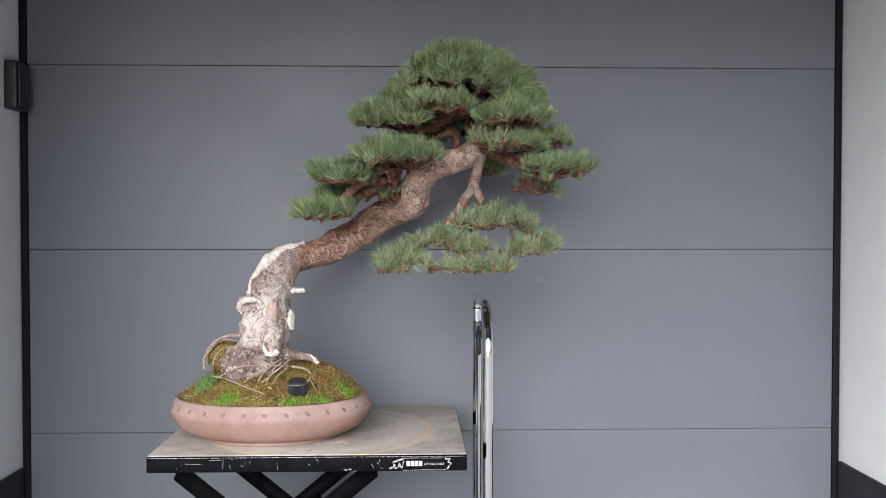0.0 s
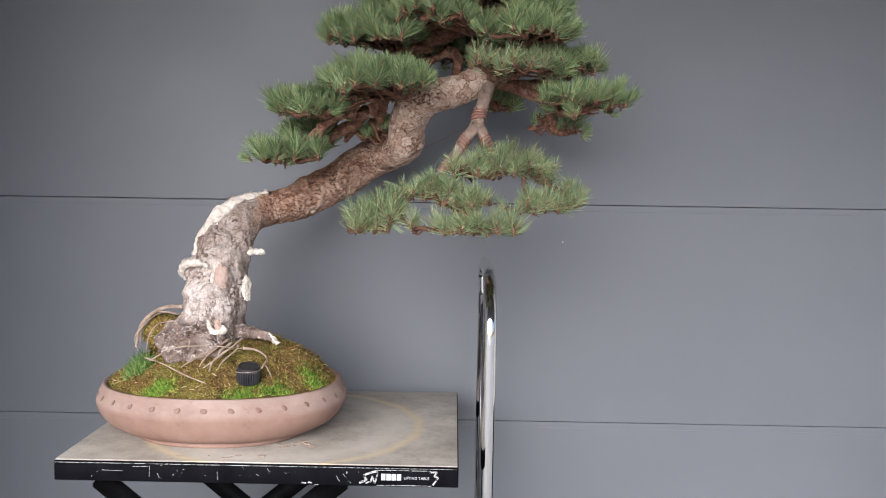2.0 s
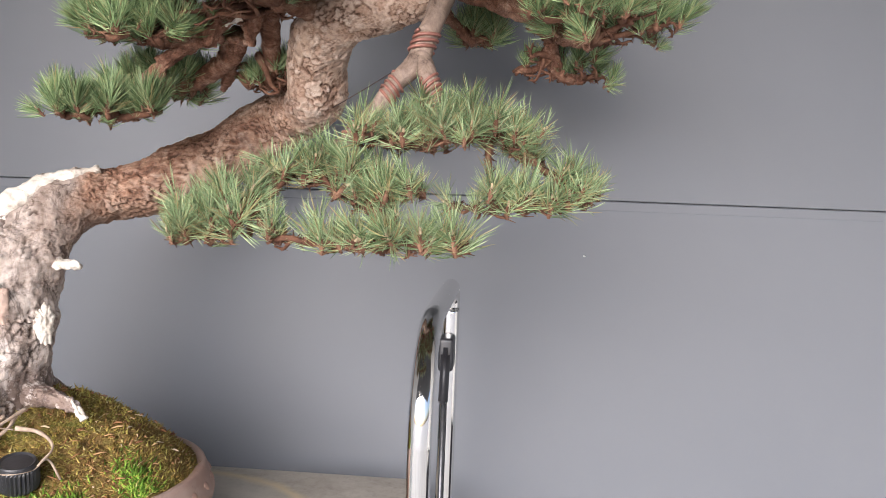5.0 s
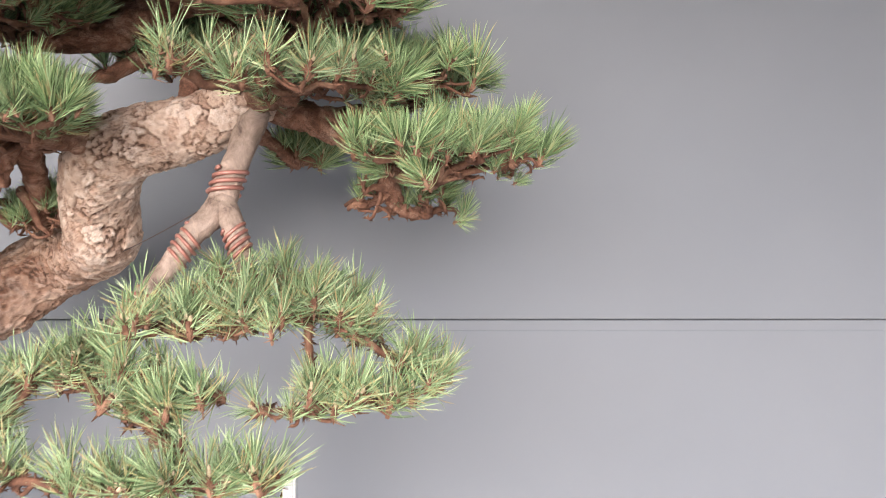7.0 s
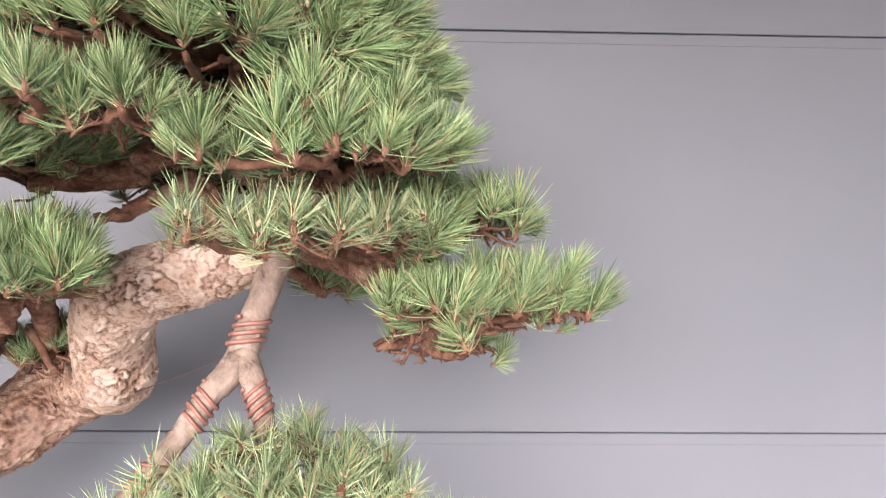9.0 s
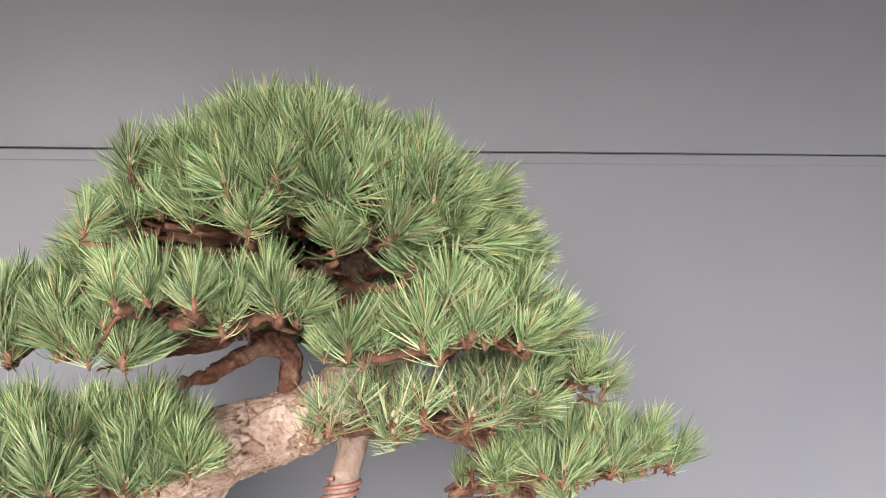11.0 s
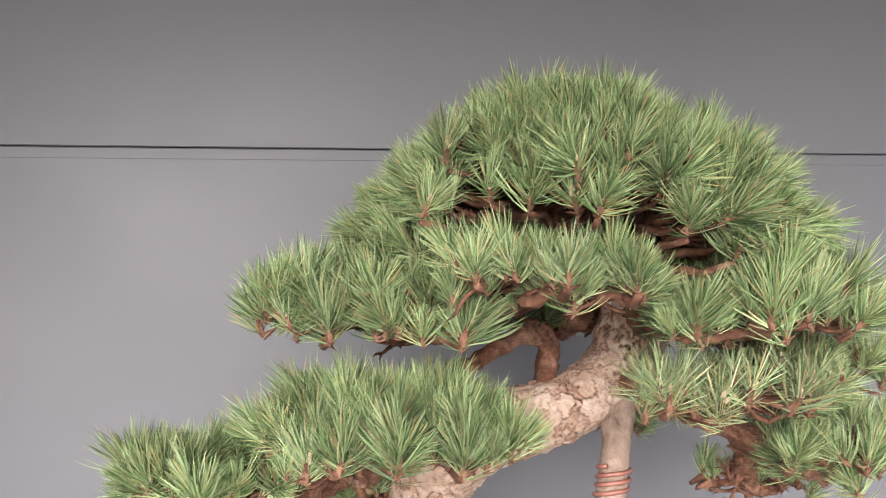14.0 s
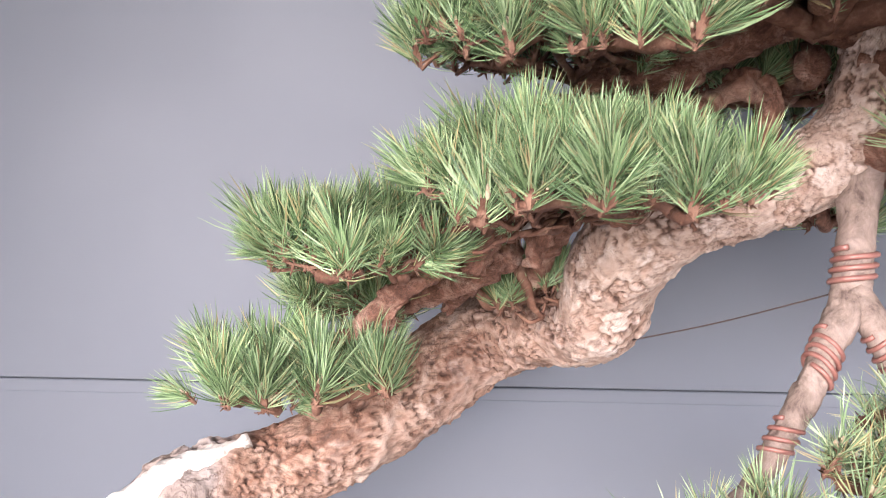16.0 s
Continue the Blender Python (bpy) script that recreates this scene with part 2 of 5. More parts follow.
def strand(name, *stops, patch=0.0):
    k = Mat(name, 0.8, 0.0, 0.2)
    c = k.ramp(k.island(), *stops)
    if patch:
        c = k.mix(patch, c, k.ramp(k.noise(17, 6, 0.7), (0.36, (0.11, 0.05, 0.02)), (0.46, (0.22, 0.13, 0.04)), (0.54, (0.25, 0.22, 0.045)), (0.66, (0.32, 0.29, 0.065)), (0.74, (0.17, 0.20, 0.03))))
    k.color(c)
    return k.m


def deck_top():
    k = Mat("worn_deck_sheet", 0.62, 0.0, 0.4)
    c = k.ramp(k.noise(7, 7, 0.7), (0.28, (0.235, 0.208, 0.172)), (0.5, (0.38, 0.345, 0.295)), (0.72, (0.51, 0.47, 0.412)))
    c = k.mix(k.ramp(k.noise(60, 6, 0.75), (0.5, 0.0), (0.75, 0.45)), c, (0.13, 0.11, 0.09))
    # stained rings left by round pots
    def ring(cx, cy, r, w, tint, most):
        mp = k.n.new("ShaderNodeMapping")
        mp.inputs["Location"].default_value = (-cx, -cy, 0)
        k.l.new(k.co, mp.inputs["Vector"])
        flat = k.n.new("ShaderNodeVectorMath")
        flat.operation = "MULTIPLY"
        flat.inputs[1].default_value = (1, 1, 0)
        k.l.new(mp.outputs[0], flat.inputs[0])
        ln = k.n.new("ShaderNodeVectorMath")
        ln.operation = "LENGTH"
        k.l.new(flat.outputs[0], ln.inputs[0])
        rag = k.n.new("ShaderNodeMath")
        rag.operation = "MULTIPLY_ADD"
        k.l.new(k.noise(22, 5, 0.7), rag.inputs[0])
        rag.inputs[1].default_value = 0.03
        k.l.new(ln.outputs["Value"], rag.inputs[2])
        return k.ramp(rag.outputs[0], (max(0.0, r - w + 0.015), 0.0), (r + 0.015, most), (r + w + 0.015, 0.0)), tint
    for cx, cy, r, w, tint, most in ((-0.300, -0.395, 0.262, 0.016, (0.56, 0.45, 0.26), 0.8), (-0.300, -0.395, 0.215, 0.06, (0.54, 0.50, 0.43), 0.6)):
        f, tint = ring(cx, cy, r, w, tint, most)
        c = k.mix(f, c, tint)
    k.color(c)
    k.bump(k.noise(90, 6, 0.7), 0.25, 0.0015)
    return k.m


def chipped_black():
    k = Mat("chipped_black_paint", 0.5, 0.0, 0.04)
    chip = k.ramp(k.noise(38, 8, 0.72, vec=k.scaled(1, 1, 1.6), distort=0.5), (0.64, 0.0), (0.655, 1.0))
    base = k.ramp(k.noise(20, 6), (0.3, (0.002, 0.002, 0.003)), (0.75, (0.006, 0.006, 0.008)))
    k.color(k.mix(chip, base, (0.5, 0.49, 0.47)))
    k.bump(k.noise(300, 4), 0.2, 0.0006)
    return k.m


M_DOOR = door_paint()
M_SEAL = simple("black_rubber_seal", (0.004, 0.004, 0.005), (0.008, 0.008, 0.010), 9, 0.7, spec=0.15)
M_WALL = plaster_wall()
M_SHADE_SLAB = simple("dark_shade_slab", (0.030, 0.030, 0.032), (0.050, 0.050, 0.052), 4, 0.7)
M_PLINTH = simple("dark_plinth_tile", (0.014, 0.014, 0.018), (0.026, 0.026, 0.032), 6, 0.5, spec=0.3)
M_GROUND = simple("grey_paving", (0.20, 0.195, 0.185), (0.30, 0.295, 0.285), 3, 0.85, bump=0.4, dist=0.004)
M_BARK = bark()
M_TWIG = twig_bark()
M_YOUNG = smooth_bark()
M_LIMB = limb_bark()
M_NEEDLE = needle("pine_needle", (0.044, 0.084, 0.027), (0.168, 0.246, 0.103), (0.312, 0.396, 0.200))
M_BLUE = needle("weathered_needle", (0.070, 0.115, 0.044), (0.186, 0.256, 0.120), (0.33, 0.405, 0.225), 0.915)
M_BUD = simple("pale_bud", (0.26, 0.19, 0.11), (0.46, 0.38, 0.25), 300, 0.8)
M_DEAD = dead_wood()
M_TAN = simple("bare_pink_wood", (0.34, 0.24, 0.19), (0.46, 0.34, 0.28), 60, 0.8, bump=0.4, dist=0.002)
M_ROOT = simple("pale_root", (0.17, 0.115, 0.08), (0.44, 0.345, 0.265), 60, 0.8)
M_CLAY = clay()
M_SOIL = soil()
M_MOSS = strand("moss_strand", (0.0, (0.06, 0.028, 0.012)), (0.25, (0.22, 0.11, 0.035)), (0.5, (0.36, 0.25, 0.06)), (0.75, (0.26, 0.27, 0.05)), (0.92, (0.50, 0.42, 0.13)), (1.0, (0.75, 0.66, 0.36)), patch=0.5)
M_GREEN = strand("green_moss", (0.0, (0.05, 0.12, 0.012)), (0.6, (0.16, 0.28, 0.03)), (1.0, (0.36, 0.46, 0.08)))
M_HERB = strand("herb_leaf", (0.0, (0.055, 0.115, 0.022)), (1.0, (0.22, 0.32, 0.09)))
M_LITTER = strand("dry_litter", (0.0, (0.10, 0.04, 0.02)), (0.5, (0.26, 0.12, 0.05)), (0.85, (0.40, 0.26, 0.13)), (1.0, (0.62, 0.52, 0.38)))
M_DECK = deck_top()
M_BLACK = chipped_black()
M_STEEL = simple("black_steel", (0.002, 0.002, 0.002), (0.005, 0.005, 0.006), 14, 0.55, spec=0.03)
M_CHROME = simple("chrome", (0.74, 0.73, 0.71), (0.80, 0.79, 0.77), 8, 0.07, 1.0, 0.0)
M_DARKMETAL = simple("dark_metal", (0.06, 0.06, 0.065), (0.12, 0.12, 0.125), 40, 0.35, 0.8)
M_PLASTIC = simple("black_plastic", (0.012, 0.012, 0.014), (0.024, 0.024, 0.028), 60, 0.4)
M_WHITE = worn_print()
M_PRINT = simple("white_lettering", (0.30, 0.30, 0.30), (0.55, 0.55, 0.54), 120, 0.6)
M_COPPER = simple("copper_wire", (0.22, 0.085, 0.062), (0.33, 0.155, 0.12), 80, 0.5, 0.3)
M_WIRE = simple("rusty_wire", (0.05, 0.035, 0.03), (0.09, 0.06, 0.05), 60, 0.6, 0.3)


# ---- mesh helpers ----
def finish(name, bm, mats, parent=None, label="", smooth=True):
    me = bpy.data.meshes.new(name)
    bm.to_mesh(me)
    bm.free()
    for m in mats if isinstance(mats, (list, tuple)) else (mats,):
        me.materials.append(m)
    if smooth:
        for p in me.polygons:
            p.use_smooth = True
    ob = new(name, me)
    if parent is not None:
        ob.parent = parent
    if label:
        ob["label"] = label
    return ob


def part(name, bm, material, parent, label="", smooth=True):
    return finish(name, bm, material, parent, label, smooth)


def thing(name, label, category, group="", kind="", at=(0, 0, 0)):
    ob = new(name)
    ob.location = at
    return tagged(ob, label, category, group, kind)


def box(bm, x0, x1, y0, y1, z0, z1, bevel=0.0, seg=2):
    m = Matrix.Translation(((x0 + x1) / 2, (y0 + y1) / 2, (z0 + z1) / 2)) @ Matrix.Diagonal((x1 - x0, y1 - y0, z1 - z0, 1))
    r = bmesh.ops.create_cube(bm, size=1, matrix=m)
    if bevel:
        es = list({e for v in r["verts"] for e in v.link_edges})
        bmesh.ops.bevel(bm, geom=es, offset=bevel, segments=seg, affect="EDGES", profile=0.6)
    return bm


def boxed(x0, x1, y0, y1, z0, z1, bevel=0.0, seg=2):
    return box(bmesh.new(), x0, x1, y0, y1, z0, z1, bevel, seg)


def smooth_path(pts, radii, steps):
    """Catmull-Rom through pts, with the radii carried along."""
    P = [Vector(p) for p in pts]
    P = [2 * P[0] - P[1]] + P + [2 * P[-1] - P[-2]]
    R = [radii[0]] + list(radii) + [radii[-1]]
    out, rad = [], []
    for i in range(1, len(P) - 2):
        n = steps if i < len(P) - 3 else steps + 1
        for j in range(n):
            t = j / steps
            a, b, c, d = P[i - 1], P[i], P[i + 1], P[i + 2]
            out.append(0.5 * (2 * b + (c - a) * t + (2 * a - 5 * b + 4 * c - d) * t * t + (3 * b - a - 3 * c + d) * t ** 3))
            rad.append(R[i] + (R[i + 1] - R[i]) * t)
    return out, rad


def tube(bm, path, rad, sides, shape=None, cap=True, mat=0, layer=None):
    """A tube along path; shape(point, normal, u, v) gives the offset along the normal."""
    n = len(path)
    up = Vector((0.3, 1.0, 0.2)).normalized()
    rings = []
    for i in range(n):
        d = (path[min(i + 1, n - 1)] - path[max(i - 1, 0)]).normalized()
        side = up - d * up.dot(d)
        up = side.normalized()
        w = d.cross(up)
        ring = []
        for k in range(sides):
            a = 2 * math.pi * k / sides
            nrm = up * math.cos(a) + w * math.sin(a)
            p = path[i] + nrm * rad[i]
            if shape:
                p = p + nrm * shape(p, nrm, i / (n - 1), a)
            ring.append(bm.verts.new(p))
            if layer:
                ring[-1][layer] = shape.last
        rings.append(ring)
    for i in range(n - 1):
        for k in range(sides):
            f = bm.faces.new((rings[i][k], rings[i][(k + 1) % sides], rings[i + 1][(k + 1) % sides], rings[i + 1][k]))
            f.material_index = mat
    if cap:
        for ring, flip in ((rings[0], True), (rings[-1], False)):
            f = bm.faces.new(list(reversed(ring)) if flip else ring)
            f.material_index = mat
    return bm


def blob(bm, c, r, sub=3, rough=0.15, freq=30.0, rot=None, grain=None, layer=None):
    """A lumpy ellipsoid."""
    res = bmesh.ops.create_icosphere(bm, subdivisions=sub, radius=1)
    rot = rot or Matrix.Identity(3)
    for v in res["verts"]:
        n = v.co.normalized()
        p = rot @ Vector((n.x * r[0], n.y * r[1], n.z * r[2])) + Vector(c)
        k = noise.noise(p * freq) + 0.5 * noise.noise(p * freq * 2.3)
        v.co = p + (p - Vector(c)) * k * rough
        if grain:
            v.co += n * grain(v.co.copy(), n, 0, 0)
            v[layer] = grain.last
    return bm


def plates(amp, size):
    """Ragged bark flakes with thin cracks, as an offset along the normal."""
    def f(p, nrm, u, a):
        q = p / size + 0.55 * noise.noise_vector(p / size * 0.9) + 0.22 * noise.noise_vector(p / size * 2.6)
        dist, pts = noise.voronoi(q)
        edge = min(1.0, (dist[1] - dist[0]) * 11.0)
        lift = noise.cell(pts[0] * 7.3)
        tilt = (q - pts[0]).dot(noise.noise_vector(pts[0] * 3.1)) * 0.9
        big = noise.noise(p * 20) * 0.9 + 0.5 * noise.noise(p * 48)
        skip = min(1.0, max(0.0, 0.55 + 1.8 * noise.noise(p * 42)))
        return amp * (skip * 1.5 * (edge * (0.55 + 0.6 * lift) - 0.55) + tilt * edge + big + 0.28 * noise.noise(p * 190))
    return f


def crust(amp, size):
    """Old bark: broad overlapping scales on the upper trunk, fissured grey crust at the foot. f.last holds scale shade, scale edge and fissure."""
    def f(p, nrm, u, a):
        q = p / size + 0.85 * noise.noise_vector(p / size * 0.7) + 0.42 * noise.noise_vector(p / size * 2.1) + 0.16 * noise.noise_vector(p / size * 6.0)
        dist, pts = noise.voronoi(q)
        gap = dist[1] - dist[0]
        edge = min(1.0, gap * 7.0)
        lift = abs(noise.cell(pts[0] * 7.3))
        tilt = (q - pts[0]).dot(noise.noise_vector(pts[0] * 3.1))
        crack = min(1.0, max(0.0, 0.50 + 1.9 * noise.noise(p * 40)))
        rough = min(1.0, max(0.0, (-0.105 - p.x) / 0.05))
        crack *= 1 + 0.5 * rough
        tilt *= 1 + 0.7 * rough
        h = amp * (0.42 * lift - 0.42 - 0.50 * crack * (1 - edge) + 0.42 * tilt * edge + (0.66 + 0.35 * rough) * noise.noise(p * 13) + (0.26 + 0.16 * rough) * noise.noise(p * 40) + (0.12 + 0.12 * rough) * noise.noise(p * 110) + 0.09 * noise.noise(p * 230))
        k = max(0.0, min(1.0, (-0.345 - p.x) / 0.05))
        rift = 0.0
        if k > 0:
            w = Vector((p.x / 0.017, p.y / 0.017, p.z / 0.030)) + 0.75 * noise.noise_vector(p * 45) + 0.35 * noise.noise_vector(p * 130)
            far, _ = noise.voronoi(w)
            rift = max(0.0, 1 - (far[1] - far[0]) * 7.0) * min(1.0, max(0.0, 0.28 + 2.2 * noise.noise(p * 33)))
            foot = amp * (1.7 * noise.noise(p * 20) + 0.8 * noise.noise(p * 52) - 1.10 * rift + 0.30 * noise.noise(p * 110) + 0.18 * noise.noise(p * 240))
            h = h * (1 - k) + foot * k
        f.last = Vector((lift, 1 - (0.35 + 0.65 * min(1.0, crack)) * (1 - min(1.0, gap * 3.2)), rift))
        return h
    f.last = Vector((0, 1, 0))
    return f


# ---- the garage front ----
SEC = 0.53
XL, XR = -1.18, 1.16


def door_section(z0, z1):
    """One insulated section: its face steps back below the top joint, and a tongue rises behind the lip of the next one."""
    bm = bmesh.new()
    prof = [(0.040, z0 + 0.012), (0.012, z0 + 0.012), (0.009, z0 + 0.0020), (0.0014, z0 + 0.0010), (0.0, z0 + 0.0020), (0.0, z1 - 0.0155), (0.0005, z1 - 0.0145), (0.0005, z1 - 0.0019), (0.0015, z1 - 0.0004), (0.0105, z1 + 0.0011), (0.0140, z1 + 0.0095), (0.040, z1 + 0.0095)]
    ends = []
    for x in (XL, XR):
        ends.append([bm.verts.new((x, y, z)) for y, z in prof])
    n = len(prof)
    for i in range(n):
        bm.faces.new((ends[0][i], ends[0][(i + 1) % n], ends[1][(i + 1) % n], ends[1][i]))
    bm.faces.new(ends[0][::-1])
    bm.faces.new(ends[1])
    bmesh.ops.recalc_face_normals(bm, faces=bm.faces)
    return bm


door = thing("door_1", "closed anthracite sectional garage door with wide smooth panels", "garage door", kind="structure")
for i in range(4):
    part("panel", door_section(i * SEC, (i + 1) * SEC), M_DOOR, door, smooth=False)
part("joint_backing", boxed(XL, XR, 0.043, 0.055, 0.0, 4 * SEC), M_SEAL, door, "black rubber behind the joints", smooth=False)
for x0, x1 in ((XL - 0.022, XL - 0.002), (XR + 0.002, XR + 0.022)):
    part("side_seal", boxed(x0, x1, -0.004, 0.05, 0.0, 2.16, 0.003), M_SEAL, door, "black side seal strip")
part("top_seal", boxed(XL - 0.02, XR + 0.02, -0.003, 0.05, 4 * SEC + 0.012, 2.16, 0.003), M_SEAL, door, "black top seal strip")
bm = bmesh.new()
blob(bm, (0.288, -0.0012, 0.971), (0.0022, 0.001, 0.0018), 2, 0.2, 300)
part("paint_fleck", bm, M_WHITE, door, "tiny white fleck stuck to the panel")

XWL, XWR = XL - 0.024, XR + 0.024
TOP, FRONT = 2.162, -0.62


def wall_mesh(x0, x1, y0, y1, z0, z1):
    return boxed(x0, x1, y0, y1, z0, z1, 0.004)


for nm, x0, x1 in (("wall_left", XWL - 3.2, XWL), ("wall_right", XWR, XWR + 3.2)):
    # the left wall's extra 0.75 m is unseen, added to shade the door's left
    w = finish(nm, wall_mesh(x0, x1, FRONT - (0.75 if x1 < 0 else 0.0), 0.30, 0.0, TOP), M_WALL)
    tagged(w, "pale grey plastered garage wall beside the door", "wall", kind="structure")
# unseen slab, added to darken the upper door and the chrome's reflections
shade_ob = finish("ceiling", boxed(XWL - 3.2, XWR + 3.2, -2.80, 0.30, TOP + 0.002, 2.55, 0.01), M_SHADE_SLAB)
tagged(shade_ob, "dark slab added out of view above the garage door to shade it", "canopy", kind="structure")


def plinth(name, x_in, out):
    """Tile skirting that runs round the reveal and the front."""
    p = thing(name, "dark grey tile skirting along the foot of the wall", "skirting", kind="structure")
    t = 0.008
    y = -0.012
    while y > FRONT + 0.02:
        y1 = max(y - 0.30, FRONT)
        x0, x1 = sorted((x_in, x_in + out * -t))
        part("tile", boxed(x0, x1, y1 + 0.002, y - 0.001, 0.002, 0.435, 0.0015), M_PLINTH, p, smooth=False)
        y = y1
    x = x_in
    for i in range(5):
        x0, x1 = sorted((x + out * 0.002, x + out * 0.30))
        part("tile", boxed(x0, x1, FRONT - t, FRONT - 0.0005, 0.002, 0.435, 0.0015), M_PLINTH, p, smooth=False)
        x += out * 0.302
    return p


plinth("baseboard_left", XWL, -1)
plinth("baseboard_right", XWR, 1)

ground = bmesh.new()
bmesh.ops.create_grid(ground, x_segments=40, y_segments=40, size=300)
tagged(finish("ground", ground, M_GROUND), "grey paved forecourt in front of the garage", "ground", kind="structure")

# small dark housing fixed to the left reveal
unit = thing("wall_box", "small dark grey plastic housing screwed to the pale wall", "wall box")
part("body", boxed(XWL + 0.001, XWL + 0.036, -0.098, -0.020, 1.452, 1.585, 0.006, 3), M_PLASTIC, unit)
part("cover", boxed(XWL + 0.037, XWL + 0.043, -0.092, -0.026, 1.458, 1.579, 0.002, 2), M_PLASTIC, unit)

# ---- lifting table ----
DX0, DX1, DY0, DY1, DZ = -0.660, 0.041, -0.635, -0.105, 0.624


def oriented_box(bm, a, b, w, h, up=(0, 1, 0), bevel=0.003):
    """A bar from a to b, w across up and h along up."""
    a, b = Vector(a), Vector(b)
    d = (b - a)
    x = d.normalized()
    y = Vector(up)
    z = x.cross(y).normalized()
    m = Matrix.Translation((a + b) / 2) @ Matrix((x, y, z)).transposed().to_4x4() @ Matrix.Diagonal((d.length, h, w, 1))
    r = bmesh.ops.create_cube(bm, size=1, matrix=m)
    es = list({e for v in r["verts"] for e in v.link_edges})
    bmesh.ops.bevel(bm, geom=es, offset=bevel, segments=2, affect="EDGES")
    return bm


def round_bar(bm, a, b, r, sides=16):
    return tube(bm, [Vector(a), Vector(b)], [r, r], sides)


def tall_text(body, size, place):
    cu = bpy.data.curves.new("lettering", "FONT")
    cu.body, cu.size, cu.extrude, cu.align_x = body, size, 0.0003, "LEFT"
    ob = bpy.data.objects.new("lettering", cu)
    me = bpy.data.meshes.new_from_object(ob)
    bpy.data.objects.remove(ob)
    me.transform(Matrix.Translation(place) @ Matrix.Rotation(radians(90), 4, "X"))
    return me


cart = thing("lifting_table", "black scissor lifting table, worn brown top and chrome push handle", "lifting table")
deck = part("deck_frame", boxed(DX0, DX1, DY0, DY1, DZ - 0.038, DZ - 0.003, 0.0025), M_BLACK, cart, "chipped black steel deck edge")
part("deck_sheet", boxed(DX0 + 0.002, DX1 - 0.002, DY0 + 0.002, DY1 - 0.002, DZ - 0.0025, DZ, 0.001), M_DECK, cart, "worn brown-grey top sheet with ring stains")
part("worn_edge", boxed(DX0 + 0.003, DX1 - 0.003, DY0 - 0.0006, DY0 + 0.001, DZ - 0.0060, DZ - 0.0051), M_WHITE, deck, "bare scuffed metal line")
me = tall_text("LIFTING TABLE", 0.0066, (-0.0535, DY0 - 0.0012, DZ - 0.0242))
me.materials.append(M_PRINT)
let = new("lettering", me)
let.parent = deck
bm = bmesh.new()
for k in range(4):
    x = -0.0925 + 0.0090 * k
    box(bm, x, x + 0.0078, DY0 - 0.0014, DY0 - 0.0002, DZ - 0.0265, DZ - 0.0150, 0.0004, 1)
    box(bm, x + 0.0026, x + 0.0052, DY0 - 0.0018, DY0 - 0.0012, DZ - 0.0228, DZ - 0.0187)
part("mark", bm, M_PRINT, deck, "plain white block mark", smooth=False)


def strokes(pts, w):
    """A run of straight printed strokes on the deck edge."""
    bm = bmesh.new()
    for (a, b), (c, d) in zip(pts, pts[1:]):
        oriented_box(bm, (a, DY0 - 0.0008, DZ - b), (c, DY0 - 0.0008, DZ - d), w, 0.001, bevel=0.0002)
    part("mark_frame", bm, M_WHITE, deck, "worn white border of the mark", smooth=False)


strokes([(-0.130, 0.0315), (-0.117, 0.0265), (-0.123, 0.0185), (-0.108, 0.0125), (-0.098, 0.0105)], 0.0038)
strokes([(-0.119, 0.0320), (-0.110, 0.0290), (-0.108, 0.0190), (-0.1035, 0.0330), (-0.098, 0.0150)], 0.0026)
strokes([(-0.007, 0.0115), (0.004, 0.0105), (-0.001, 0.0180), (0.006, 0.0205), (-0.003, 0.0335)], 0.0028)
strokes([(-0.097, 0.0090), (-0.070, 0.0085), (-0.040, 0.0090), (-0.006, 0.0088)], 0.0009)
strokes([(-0.100, 0.0355), (-0.060, 0.0350), (-0.006, 0.0352)], 0.0010)

def nick(a, b, c, d, w=0.0007):
    """A bare scratch in the paint of the deck edge."""
    bm = oriented_box(bmesh.new(), (a, DY0 - 0.0004, DZ - b), (c, DY0 - 0.0004, DZ - d), w, 0.0006, bevel=0.0001)
    part("scratch", bm, M_WHITE, deck, smooth=False)


for a, b, c, d in ((-0.576, 0.018, -0.540, 0.019), (-0.523, 0.011, -0.495, 0.010), (-0.493, 0.008, -0.494, 0.030), (-0.480, 0.022, -0.476, 0.031), (-0.376, 0.018, -0.375, 0.032),
                   (-0.309, 0.020, -0.302, 0.024), (-0.290, 0.010, -0.284, 0.016), (-0.170, 0.020, -0.164, 0.030), (-0.158, 0.017, -0.152, 0.024), (-0.150, 0.029, -0.144, 0.032)):
    nick(a, b, c, d)
nick(-0.230, 0.0335, -0.222, 0.0340, 0.0024)
nick(-0.219, 0.0325, -0.212, 0.0335, 0.0024)

Z0, Z2 = 0.215, DZ - 0.050
XA, XB = -0.605, -0.168
for y in (DY0 + 0.055, -0.285):
    for z0, z1 in ((Z0, Z2),):
        for xa, xb, dy in ((XA, XB, 0.0), (XB, XA, 0.014)):
            part("scissor_arm", oriented_box(bmesh.new(), (xa, y + dy, z1), (xb, y + dy, z0), 0.040, 0.010), M_STEEL, cart)
        bmp = bmesh.new()
        round_bar(bmp, ((XA + XB) / 2, y - 0.012, (z0 + z1) / 2), ((XA + XB) / 2, y + 0.03, (z0 + z1) / 2), 0.008)
        part("pivot", bmp, M_STEEL, cart)
    part("base_rail", boxed(-0.650, 0.115, y - 0.02, y + 0.03, 0.185, 0.213, 0.004), M_STEEL, cart)
part("base_plate", boxed(0.06, 0.125, DY0 + 0.04, -0.19, 0.187, 0.211, 0.004), M_STEEL, cart)
